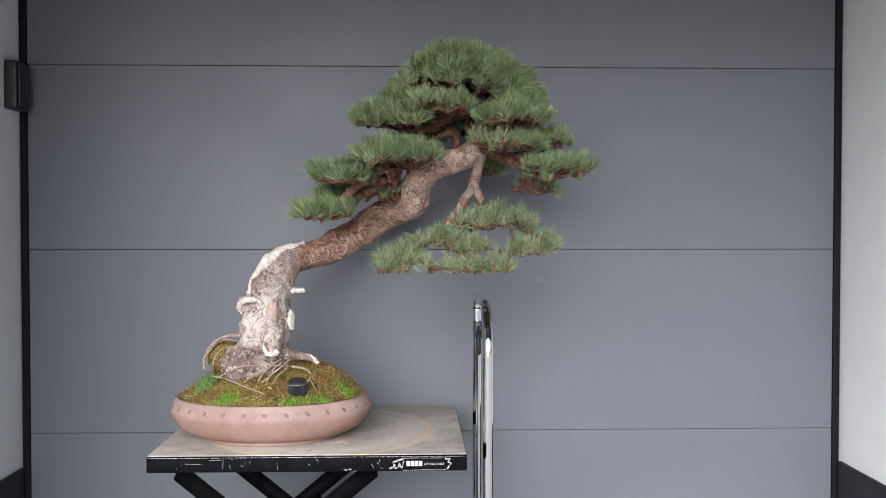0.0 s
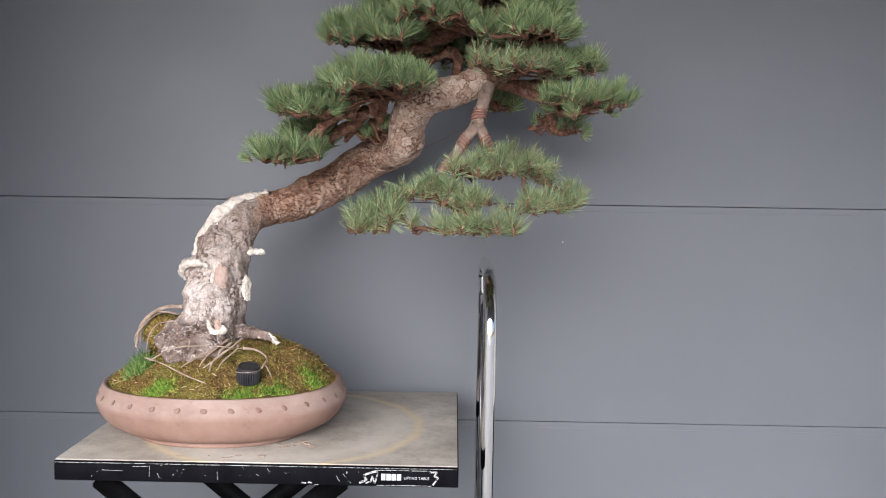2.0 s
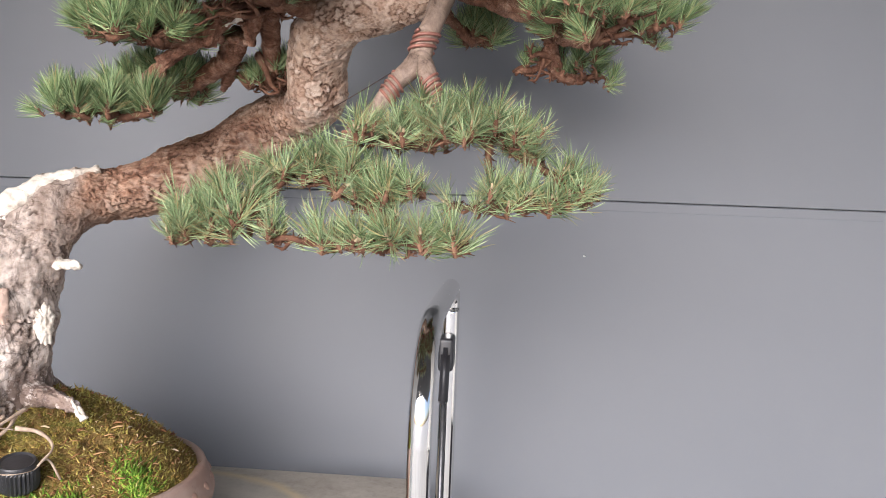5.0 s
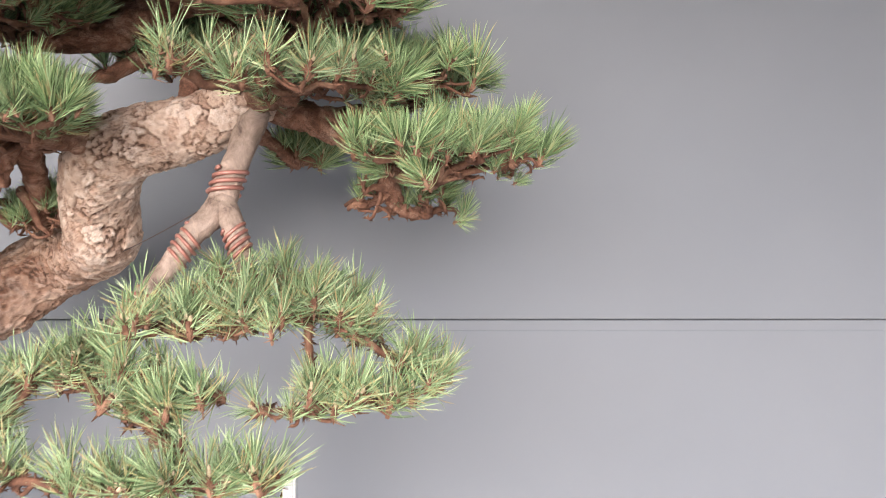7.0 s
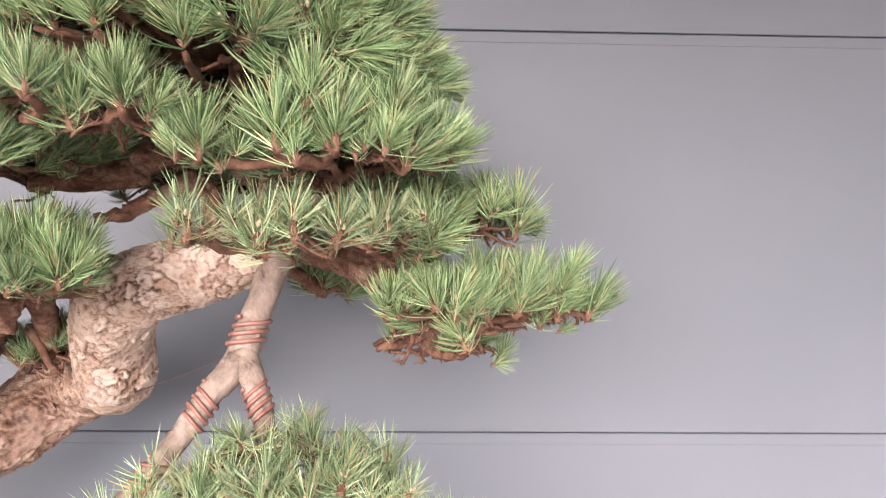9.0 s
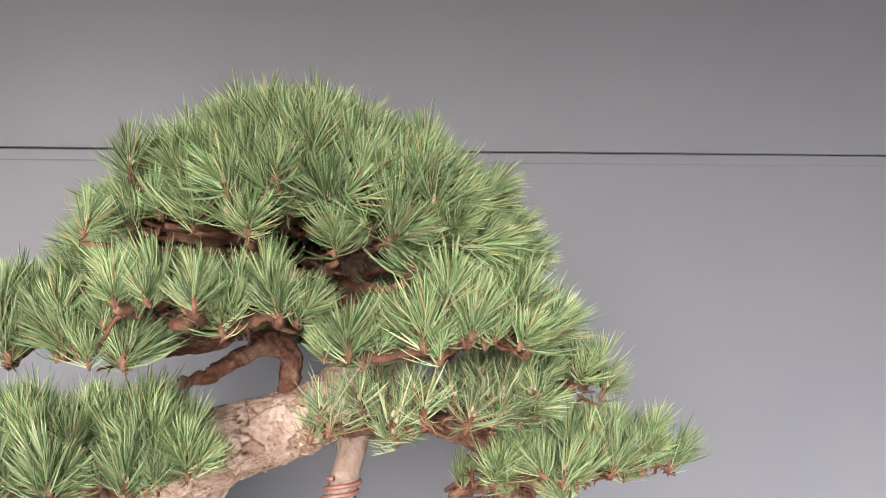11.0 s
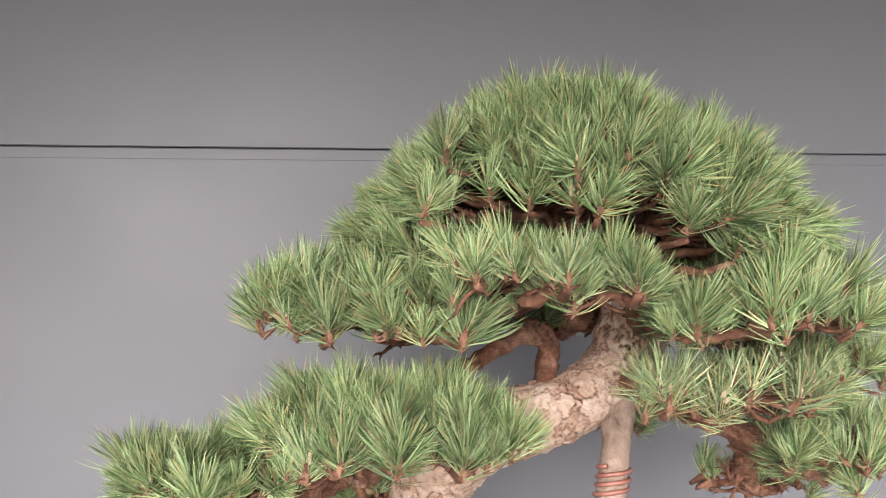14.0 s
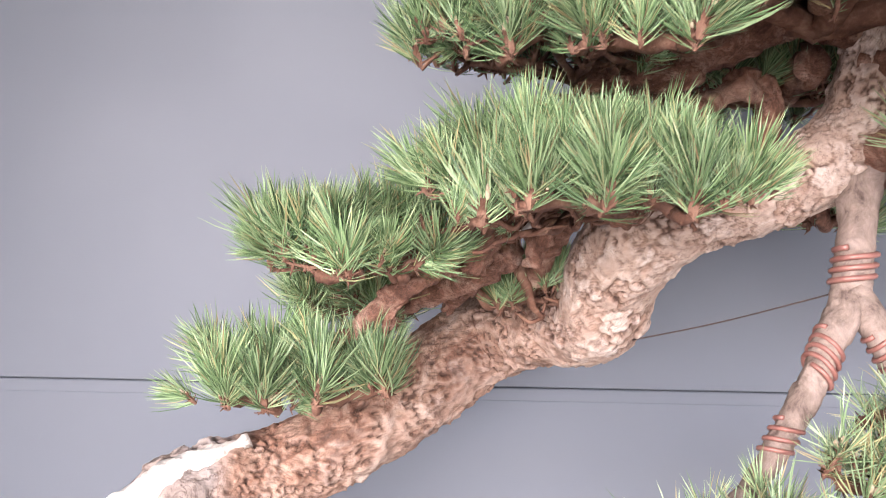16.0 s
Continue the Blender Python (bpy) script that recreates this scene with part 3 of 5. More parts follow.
for x, z in ((XA, Z2), (XB, Z2), (XA, Z0 + 0.012), (XB, Z0 + 0.012)):
    bmp = bmesh.new()
    round_bar(bmp, (x, DY0 + 0.066, z), (x, -0.280, z), 0.012)
    part("cross_bar", bmp, M_STEEL, cart)
bmp = bmesh.new()
round_bar(bmp, (-0.52, -0.43, 0.225), (-0.30, -0.43, 0.46), 0.022)
part("hydraulic_ram", bmp, M_STEEL, cart)
for x in (-0.60, 0.04):
    for y in (DY0 + 0.06, -0.28):
        bmp = bmesh.new()
        r = bmesh.ops.create_cone(bmp, cap_ends=True, segments=28, radius1=0.078, radius2=0.078, depth=0.034, matrix=pose(x, y, 0.078, 90, 0, 0))
        bmesh.ops.bevel(bmp, geom=[e for e in bmp.edges if len(e.link_faces) == 2 and e.calc_face_angle() > 1], offset=0.006, segments=2, affect="EDGES")
        wheel = part("wheel", bmp, M_PLASTIC, cart)
        part("fork", boxed(x - 0.014, x + 0.014, y - 0.026, y - 0.020, 0.060, 0.1845, 0.002), M_DARKMETAL, wheel)

# chrome push handle: a hoop across the end of the table
HX, HF, HB, HZ, HR = 0.093, -0.572, -0.215, 0.952, 0.0122
pts = [(HX, HF, 0.212), (HX, HF, 0.60), (HX, HF, HZ - 0.075)]
RF, RB = 0.110, 0.026
pts[-1] = (HX, HF, HZ - 0.0115 - RF - 0.030)
pts.append((HX, HF, HZ - 0.0115 - RF))
for k in range(1, 7):
    a = radians(15 * k)
    pts.append((HX, HF + RF * (1 - math.cos(a)), HZ - 0.0115 - RF + RF * math.sin(a)))
pts.append((HX, (HF + HB) / 2, HZ - 0.0115))
for k in range(0, 6):
    a = radians(90 - 15 * k)
    pts.append((HX, HB - RB * (1 - math.cos(a)), HZ - 0.0115 - RB + RB * math.sin(a)))
pts += [(HX, HB, HZ - 0.0115 - RB), (HX, HB, HZ - 0.0115 - RB - 0.008), (HX, HB, HZ - 0.0115 - RB - 0.030), (HX, HB, 0.60), (HX, HB, 0.212)]
path, rad = smooth_path(pts, [HR] * len(pts), 6)
part("push_handle", tube(bmesh.new(), path, rad, 24), M_CHROME, cart, "bent chrome tube handle")
bm = bmesh.new()
round_bar(bm, (HX - 0.003, HB - 0.030, 0.2115), (HX - 0.003, HB - 0.030, HZ - 0.115), 0.0035, 10)
part("release_rod", bm, M_DARKMETAL, cart, "thin dark release rod")
bm = boxed(HX - 0.011, HX + 0.009, HB - 0.052, HB - 0.010, HZ - 0.120, HZ - 0.075, 0.005, 3)
oriented_box(bm, (HX - 0.001, HB - 0.042, HZ - 0.085), (HX - 0.001, HB - 0.066, HZ - 0.160), 0.018, 0.012, up=(1, 0, 0))
part("release_lever", bm, M_PLASTIC, cart, "black release lever")
for y in (HF, HB):
    part("handle_socket", boxed(HX - 0.022, HX + 0.022, y - 0.022, y + 0.022, 0.2115, 0.275, 0.004), M_STEEL, cart)

# ---- bonsai pot ----
PX, PY, PA, PB = -0.420, -0.415, 0.238, 0.190
PZ = DZ + 0.0006


def pot_point(a, k, z):
    c, s = math.cos(a), math.sin(a)
    q = (abs(c) ** 2.2 + abs(s) ** 2.2) ** (-1 / 2.2)
    return Vector((PX + (PA - (1 - k) * 0.238) * q * c, PY + (PB - (1 - k) * 0.140) * q * s, PZ + z))


def oval_shell(profile, seg=112):
    bm = bmesh.new()
    rings = [[bm.verts.new(pot_point(2 * math.pi * i / seg, k, z)) for i in range(seg)] for k, z in profile]
    for r0, r1 in zip(rings, rings[1:]):
        for i in range(seg):
            bm.faces.new((r0[i], r0[(i + 1) % seg], r1[(i + 1) % seg], r1[i]))
    bm.faces.new(rings[0][::-1])
    bm.faces.new(rings[-1])
    bmesh.ops.recalc_face_normals(bm, faces=bm.faces)
    return bm


pot = thing("bonsai_pot", "shallow oval unglazed reddish clay bonsai pot with studded rim", "plant pot")
part("body", oval_shell([(k, z * 0.9) for k, z in ((0.66, 0.010), (0.76, 0.0115), (0.835, 0.018), (0.905, 0.028), (0.953, 0.040), (0.985, 0.053), (1.0, 0.065), (1.004, 0.0735), (1.0, 0.0775), (0.994, 0.079), (0.975, 0.094), (0.962, 0.102), (0.952, 0.1075), (0.938, 0.109), (0.912, 0.107), (0.902, 0.100), (0.895, 0.05), (0.66, 0.03))]), M_CLAY, pot)
part("foot", oval_shell([(0.66, 0.0), (0.695, 0.0), (0.70, 0.003), (0.70, 0.010), (0.685, 0.013), (0.66, 0.013)]), M_CLAY, pot)


def stud_mesh(r, h):
    bm = bmesh.new()
    bmesh.ops.create_uvsphere(bm, u_segments=10, v_segments=6, radius=1)
    for v in bm.verts:
        v.co = Vector((v.co.x * r, v.co.y * r, v.co.z * h))
    me = bpy.data.meshes.new("stud")
    bm.to_mesh(me)
    bm.free()
    me.materials.append(M_CLAY)
    for p in me.polygons:
        p.use_smooth = True
    return me


big, small = stud_mesh(0.0064, 0.0016), stud_mesh(0.0026, 0.0016)
for me, count, k, z, slope in ((big, 31, 0.9835, 0.0795, 0.75), (small, 60, 0.75, 0.0135, -0.8)):
    for i in range(count):
        a = 2 * math.pi * (i + 0.5) / count
        p = pot_point(a, k, z)
        d = pot_point(a, k + 0.05, z) - p
        d.z = d.length * slope
        ob = new("stud", me)
        ob.parent = pot
        ob.matrix_local = Matrix.Translation(p) @ d.to_track_quat("Z", "Y").to_matrix().to_4x4()

# ---- soil and moss ----
TX, TY = -0.445, -0.415


def mound(x, y):
    """Height of the soil over the pot's foot."""
    u, v = (x - PX) / (PA * 0.90), (y - PY) / (PB * 0.88)
    r2 = min(1.0, u * u + v * v)
    d = math.hypot((x - TX + 0.01) / 0.17, (y - TY) / 0.14)
    h = 0.0965 + 0.029 * (1 - r2) + 0.055 * math.exp(-d * d * 1.1) * (1 - r2 ** 2)
    e = math.hypot((x + 0.325) / 0.10, (y + 0.37) / 0.10)
    h += 0.030 * math.exp(-e * e) * (1 - r2)
    g = math.hypot((x + 0.238) / 0.065, (y + 0.425) / 0.10)
    h += 0.030 * math.exp(-g * g) * (1 - r2 ** 4)
    p = Vector((x, y, 0))
    return PZ + h + (0.010 * noise.noise(p * 26) + 0.007 * noise.noise(p * 70) + 0.004 * noise.noise(p * 170)) * (1 - 0.6 * r2)


bm = bmesh.new()
seg, rings = 140, 46
center = bm.verts.new((PX, PY, mound(PX, PY)))
prev = None
for j in range(1, rings + 1):
    ring = []
    for i in range(seg):
        a = 2 * math.pi * i / seg
        q = pot_point(a, 0.905, 0)
        x, y = PX + (q.x - PX) * j / rings, PY + (q.y - PY) * j / rings
        ring.append(bm.verts.new((x, y, mound(x, y) if j < rings else PZ + 0.0955)))
    for i in range(seg):
        if prev:
            bm.faces.new((prev[i], ring[i], ring[(i + 1) % seg], prev[(i + 1) % seg]))
        else:
            bm.faces.new((center, ring[i], ring[(i + 1) % seg]))
    prev = ring
tagged(finish("soil_mound", bm, M_SOIL), "mossy brown soil mounded inside the clay pot", "soil", kind="stuff")


def blades(count, size, spot=None, spread=1.0, lean=0.6, width=0.0011):
    """Short strands that stand on the mound."""
    bm = bmesh.new()
    rnd = random.Random(count)
    made = 0
    while made < count:
        if spot:
            x, y = rnd.gauss(spot[0], spread), rnd.gauss(spot[1], spread * 0.8)
        else:
            a, r = rnd.uniform(0, 2 * math.pi), math.sqrt(rnd.random())
            q = pot_point(a, 0.935, 0)
            x, y = PX + (q.x - PX) * r, PY + (q.y - PY) * r
        if ((x - PX) / (PA * 0.915)) ** 2 + ((y - PY) / (PB * 0.905)) ** 2 > 1:
            continue
        made += 1
        b = Vector((x, y, mound(x, y) - 0.001))
        tip = b + Vector((rnd.gauss(0, lean), rnd.gauss(0, lean), 1)).normalized() * size * rnd.uniform(0.5, 1.3)
        a = rnd.uniform(0, 6.3)
        w = width
        base = [bm.verts.new(b + Vector((math.cos(a + k * 2.09), math.sin(a + k * 2.09), 0)) * w) for k in range(3)]
        t = bm.verts.new(tip)
        for k in range(3):
            bm.faces.new((base[k], base[(k + 1) % 3], t))
    return bm


tagged(finish("moss", blades(19000, 0.0085, None, 1.0, 1.7, 0.0016), M_MOSS), "brown and olive moss strands on the soil", "moss", kind="stuff")
for x, y, n, s in ((-0.500, -0.562, 900, 0.013), (-0.280, -0.560, 700, 0.018), (-0.345, -0.578, 500, 0.016), (-0.235, -0.480, 450, 0.014)):
    tagged(finish("moss_patch", blades(n, 0.010, (x, y), s, 0.9, 0.0017), M_GREEN), "bright green cushion of moss on the soil", "moss", "moss cushions", "stuff")
tagged(finish("herb", blades(520, 0.030, (-0.562, -0.485), 0.010, 0.95, 0.0017), M_HERB), "small green weed growing in the soil", "weed", kind="stuff")

# black ribbed feeding cap
capt = thing("feeding_cap", "black ribbed plastic cap pushed into the moss", "plastic cap")
bm = bmesh.new()
cz = mound(-0.345, -0.535) - 0.002
n = 60
rings = []
for z, r, rib in ((0.0, 0.0195, 0.0), (0.004, 0.021, 0.0009), (0.024, 0.021, 0.0009), (0.0265, 0.0205, 0.0), (0.030, 0.0200, 0.0), (0.0318, 0.0185, 0.0), (0.0300, 0.0160, 0.0)):
    rings.append([bm.verts.new((math.cos(2 * math.pi * i / n) * (r + (rib if i % 2 else -rib)), math.sin(2 * math.pi * i / n) * (r + (rib if i % 2 else -rib)), z)) for i in range(n)])
for r0, r1 in zip(rings, rings[1:]):
    for i in range(n):
        bm.faces.new((r0[i], r0[(i + 1) % n], r1[(i + 1) % n], r1[i]))
bm.faces.new(rings[0][::-1])
bm.faces.new(rings[-1])
bm.transform(Matrix.Translation((-0.345, -0.535, cz)) @ Euler((radians(12), radians(4), 0)).to_matrix().to_4x4())
part("cap_body", bm, M_PLASTIC, capt, smooth=False)

# thin root that hooks round the cap
hook = [Vector((-0.305, -0.522, mound(-0.305, -0.522) + 0.006)), Vector((-0.316, -0.528, cz + 0.030))]
for k in range(6):
    a = radians(-10 - 28 * k)
    hook.append(Vector((-0.345 + 0.0228 * math.cos(a), -0.538 + 0.0228 * math.sin(a), cz + 0.0235 - 0.0005 * k)))
p2, r2 = smooth_path(hook, [0.0014, 0.0013] + [0.0007] * 6, 5)
HOOK = tube(bmesh.new(), p2, r2, 7)

# crumbs of root and bark fallen on the deck and the moss
rr = random.Random(31)
bm = bmesh.new()
for cx, cy, sx, sy, n in ((-0.250, -0.530, 0.022, 0.012, 16), (-0.370, -0.607, 0.050, 0.006, 6)):
    for i in range(n):
        x, y = rr.gauss(cx, sx), rr.gauss(cy, sy)
        if y < DY0 + 0.01 or ((x - PX) / (PA * 0.76)) ** 2 + ((y - PY) / (PB * 0.80)) ** 2 < 1:
            continue
        a, L, w = rr.uniform(-0.5, 0.7), rr.uniform(0.002, 0.010), rr.uniform(0.0005, 0.0012)
        d = Vector((math.cos(a), math.sin(a), 0)) * L
        m = Vector((-math.sin(a), math.cos(a), 0)) * L * rr.uniform(-0.35, 0.35)
        b = Vector((x, y, DZ + w + 0.0003))
        tube(bm, [b - d, b - d * 0.3 + m, b + d * 0.4 + m * 0.6, b + d], [w * 0.6, w, w, w * 0.5], 6)
tagged(finish("debris", bm, M_ROOT), "pale crumbs of root and bark lying on the deck", "debris", kind="stuff")
bm = bmesh.new()
for i in range(420):
    a, r = rr.uniform(0, 6.283), math.sqrt(rr.random()) * 0.97
    q = pot_point(a, 0.89, 0)
    x, y = PX + (q.x - PX) * r, PY + (q.y - PY) * r
    a, L, w = rr.uniform(0, 6.283), rr.uniform(0.002, 0.008), rr.uniform(0.0005, 0.0013)
    d = Vector((math.cos(a), math.sin(a), rr.uniform(-0.3, 0.3))) * L
    b = Vector((x, y, mound(x, y) + 0.004))
    tube(bm, [b - d, b + Vector((0, 0, 0.001)), b + d], [w * 0.6, w, w * 0.5], 5)
tagged(finish("litter", bm, M_LITTER), "red-brown bark crumbs and dry needles on the moss", "litter", kind="stuff")

# ---- the pine ----
pine = thing("bonsai_pine", "leaning old pine bonsai with flaky bark and layered green needle pads", "bonsai tree")

TRUNK = [((-0.452, -0.430, 0.755), 0.070), ((-0.446, -0.425, 0.815), 0.064), ((-0.437, -0.420, 0.865), 0.058), ((-0.434, -0.410, 0.907), 0.057),
         ((-0.426, -0.395, 0.963), 0.054), ((-0.413, -0.373, 1.008), 0.047), ((-0.386, -0.345, 1.040), 0.041), ((-0.347, -0.318, 1.053), 0.037),
         ((-0.292, -0.290, 1.067), 0.040), ((-0.224, -0.240, 1.108), 0.042), ((-0.168, -0.215, 1.151), 0.043), ((-0.128, -0.236, 1.169), 0.041),
         ((-0.096, -0.282, 1.177), 0.039), ((-0.076, -0.324, 1.192), 0.040), ((-0.069, -0.358, 1.226), 0.039), ((-0.053, -0.390, 1.256), 0.038),
         ((-0.022, -0.402, 1.274), 0.034), ((0.015, -0.402, 1.284), 0.032), ((0.050, -0.402, 1.298), 0.030), ((0.080, -0.403, 1.318), 0.031),
         ((0.098, -0.405, 1.350), 0.033), ((0.098, -0.412, 1.400), 0.027), ((0.072, -0.428, 1.450), 0.016), ((0.042, -0.445, 1.505), 0.009)]
path, rad = smooth_path([p for p, r in TRUNK], [r for p, r in TRUNK], 32)
bm = bmesh.new()
plate = bm.verts.layers.float_vector.new("bark_plate")
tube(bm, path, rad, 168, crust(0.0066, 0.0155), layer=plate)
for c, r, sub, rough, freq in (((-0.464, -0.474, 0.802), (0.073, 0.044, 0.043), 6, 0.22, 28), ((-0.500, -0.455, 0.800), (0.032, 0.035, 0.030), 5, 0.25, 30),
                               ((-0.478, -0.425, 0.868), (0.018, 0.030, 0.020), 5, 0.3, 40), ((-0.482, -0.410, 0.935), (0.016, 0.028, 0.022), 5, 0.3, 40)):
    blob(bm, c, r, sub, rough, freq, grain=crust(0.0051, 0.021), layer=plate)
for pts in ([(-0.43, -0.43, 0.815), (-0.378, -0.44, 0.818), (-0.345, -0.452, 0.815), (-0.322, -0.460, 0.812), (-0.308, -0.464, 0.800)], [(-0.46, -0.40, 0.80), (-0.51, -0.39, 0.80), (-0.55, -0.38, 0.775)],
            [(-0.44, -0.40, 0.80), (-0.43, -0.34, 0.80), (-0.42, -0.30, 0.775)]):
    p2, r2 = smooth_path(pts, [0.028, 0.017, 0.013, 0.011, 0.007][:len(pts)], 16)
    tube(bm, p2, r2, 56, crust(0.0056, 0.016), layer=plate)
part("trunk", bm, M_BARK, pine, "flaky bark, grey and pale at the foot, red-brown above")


def dead(pts, radii, sides=24):
    p2, r2 = smooth_path(pts, radii, 14)
    def f(p, n, u, a):
        return 0.0042 * (noise.noise(p * 48) + 0.7 * noise.noise(p * 120) + 0.4 * noise.noise(p * 260))
    return tube(bmesh.new(), p2, r2, sides, f)


def scar(c, nrm, r, seed):
    """A ragged bare patch that lies on the trunk."""
    bm = bmesh.new()
    z = Vector(nrm).normalized()
    m = z.to_track_quat("Z", "Y").to_matrix()
    res = bmesh.ops.create_icosphere(bm, subdivisions=5, radius=1)
    for v in res["verts"]:
        n = v.co.normalized()
        a = math.atan2(n.y, n.x)
        e = Vector((math.cos(a) * 1.3, math.sin(a) * 1.3, seed))
        rag = 1 + 0.38 * noise.noise(e) + 0.25 * noise.noise(e * 3.1)
        p = Vector((n.x * r[0] * rag, n.y * r[1] * rag, n.z * r[2]))
        p = m @ p + Vector(c)
        v.co = p + z * (0.0022 * noise.noise(p * 90) + 0.0012 * noise.noise(p * 260))
    return bm


part("deadwood", dead([(-0.474, -0.425, 0.962), (-0.464, -0.416, 0.990), (-0.445, -0.402, 1.026), (-0.424, -0.387, 1.050), (-0.398, -0.368, 1.068), (-0.352, -0.338, 1.086)], [0.005, 0.011, 0.0142, 0.0148, 0.012, 0.004]), M_DEAD, pine, "bleached bare wood along the bend")
part("deadwood", dead([(-0.385, -0.398, 0.971), (-0.362, -0.402, 0.969), (-0.343, -0.404, 0.969)], [0.008, 0.0068, 0.0058]), M_DEAD, pine, "short bleached stub")
part("deadwood", scar((-0.373, -0.432, 0.903), (0.80, -0.60, 0.10), (0.013, 0.023, 0.006), 3), M_DEAD, pine, "bleached scar on the trunk")
part("deadwood", dead([(-0.492, -0.428, 0.916), (-0.494, -0.440, 0.936), (-0.480, -0.453, 0.948), (-0.456, -0.460, 0.951), (-0.438, -0.458, 0.944)], [0.003, 0.006, 0.007, 0.0065, 0.003]), M_DEAD, pine, "bleached curled scar")
part("deadwood", dead([(-0.428, -0.508, 0.850), (-0.421, -0.514, 0.838), (-0.410, -0.517, 0.829), (-0.399, -0.513, 0.829), (-0.396, -0.508, 0.839)], [0.0025, 0.0042, 0.0048, 0.0045, 0.0025]), M_DEAD, pine, "pale curled blade of deadwood near the foot")
part("deadwood", scar((-0.408, -0.507, 0.840), (0.35, -0.9, 0.3), (0.008, 0.011, 0.004), 5), M_TAN, pine, "pale scar near the foot")
part("deadwood", dead([(-0.322, -0.466, 0.820), (-0.312, -0.470, 0.812), (-0.304, -0.472, 0.800)], [0.003, 0.0045, 0.0035]), M_DEAD, pine, "pale flaking end of a root")
part("bare_patch", scar((-0.412, -0.462, 0.925), (0.18, -0.98, 0.05), (0.0125, 0.026, 0.006), 14), M_TAN, pine, "smooth pinkish bare patch on the trunk")
for pts in ([(-0.49, -0.455, 0.866), (-0.520, -0.464, 0.866), (-0.548, -0.464, 0.850), (-0.566, -0.468, 0.826), (-0.573, -0.474, 0.790)], [(-0.505, -0.470, 0.857), (-0.536, -0.476, 0.858), (-0.552, -0.474, 0.838), (-0.572, -0.480, 0.812), (-0.566, -0.484, 0.785)], [(-0.50, -0.472, 0.842), (-0.528, -0.478, 0.836), (-0.545, -0.482, 0.815), (-0.548, -0.490, 0.785)], [(-0.49, -0.45, 0.850), (-0.53, -0.465, 0.855), (-0.562, -0.47, 0.825), (-0.565, -0.475, 0.79)],
            [(-0.53, -0.52, 0.775), (-0.48, -0.545, 0.803), (-0.42, -0.54, 0.808), (-0.36, -0.52, 0.800)], [(-0.54, -0.52, 0.780), (-0.50, -0.545, 0.775), (-0.45, -0.57, 0.760), (-0.41, -0.58, 0.748)],
            [(-0.385, -0.495, 0.806), (-0.400, -0.515, 0.795), (-0.405, -0.528, 0.783), (-0.425, -0.545, 0.768)], [(-0.375, -0.49, 0.806), (-0.372, -0.512, 0.797), (-0.392, -0.530, 0.779), (-0.398, -0.548, 0.766)], [(-0.42, -0.51, 0.79), (-0.43, -0.528, 0.786), (-0.452, -0.535, 0.783)], [(-0.392, -0.49, 0.812), (-0.410, -0.515, 0.798), (-0.425, -0.530, 0.784), (-0.432, -0.545, 0.770)], [(-0.368, -0.48, 0.812), (-0.380, -0.508, 0.802), (-0.408, -0.535, 0.780), (-0.412, -0.552, 0.764)], [(-0.40, -0.50, 0.800), (-0.430, -0.520, 0.790), (-0.448, -0.530, 0.780), (-0.466, -0.545, 0.768)], [(-0.36, -0.515, 0.80), (-0.335, -0.512, 0.796), (-0.315, -0.520, 0.783), (-0.318, -0.545, 0.770)]):
    f = 1.9 if pts[0][2] > 0.865 else 0.62 if pts[0][0] < -0.45 else 1.0
    p2, r2 = smooth_path(pts, [0.0026 * f] + [0.0020 * f] * (len(pts) - 2) + [0.0012 * f], 6)
    part("surface_root", tube(bmesh.new(), p2, r2, 8, lambda p, n, u, a: f * (0.0009 * noise.noise(p * 90) + 0.0006 * noise.noise(p * 240))), M_ROOT, pine, "thin pale bare root")
bm = blob(bmesh.new(), (-0.530, -0.44, 0.812), (0.038, 0.03, 0.038), 4, 0.3, 40)
rc = random.Random(77)
for i in range(1500):
    d = Vector((rc.gauss(0, 1), rc.gauss(-0.3, 1), rc.gauss(0.3, 1))).normalized()
    b = Vector((-0.530 + d.x * 0.038, -0.44 + d.y * 0.030, 0.812 + d.z * 0.038))
    b = b + (b - Vector((-0.530, -0.44, 0.812))) * 0.3 * (noise.noise(b * 40) + 0.5 * noise.noise(b * 92)) - d * 0.001
    e = d.orthogonal().normalized() * 0.0015
    f = d.cross(e)
    v = [bm.verts.new(b + e), bm.verts.new(b - 0.5 * e + 0.8 * f), bm.verts.new(b - 0.5 * e - 0.8 * f), bm.verts.new(b + (d + Vector((rc.gauss(0, 0.6), rc.gauss(0, 0.6), rc.gauss(0, 0.6)))) * rc.uniform(0.002, 0.007))]
    for x, y in ((0, 1), (1, 2), (2, 0)):
        bm.faces.new((v[x], v[y], v[3])).material_index = 1
part("surface_root", HOOK, M_ROOT, pine, "thin pale root hooked round the black cap")
part("moss_cushion", bm, [M_SOIL, M_MOSS], pine, "mossy clump behind the roots")


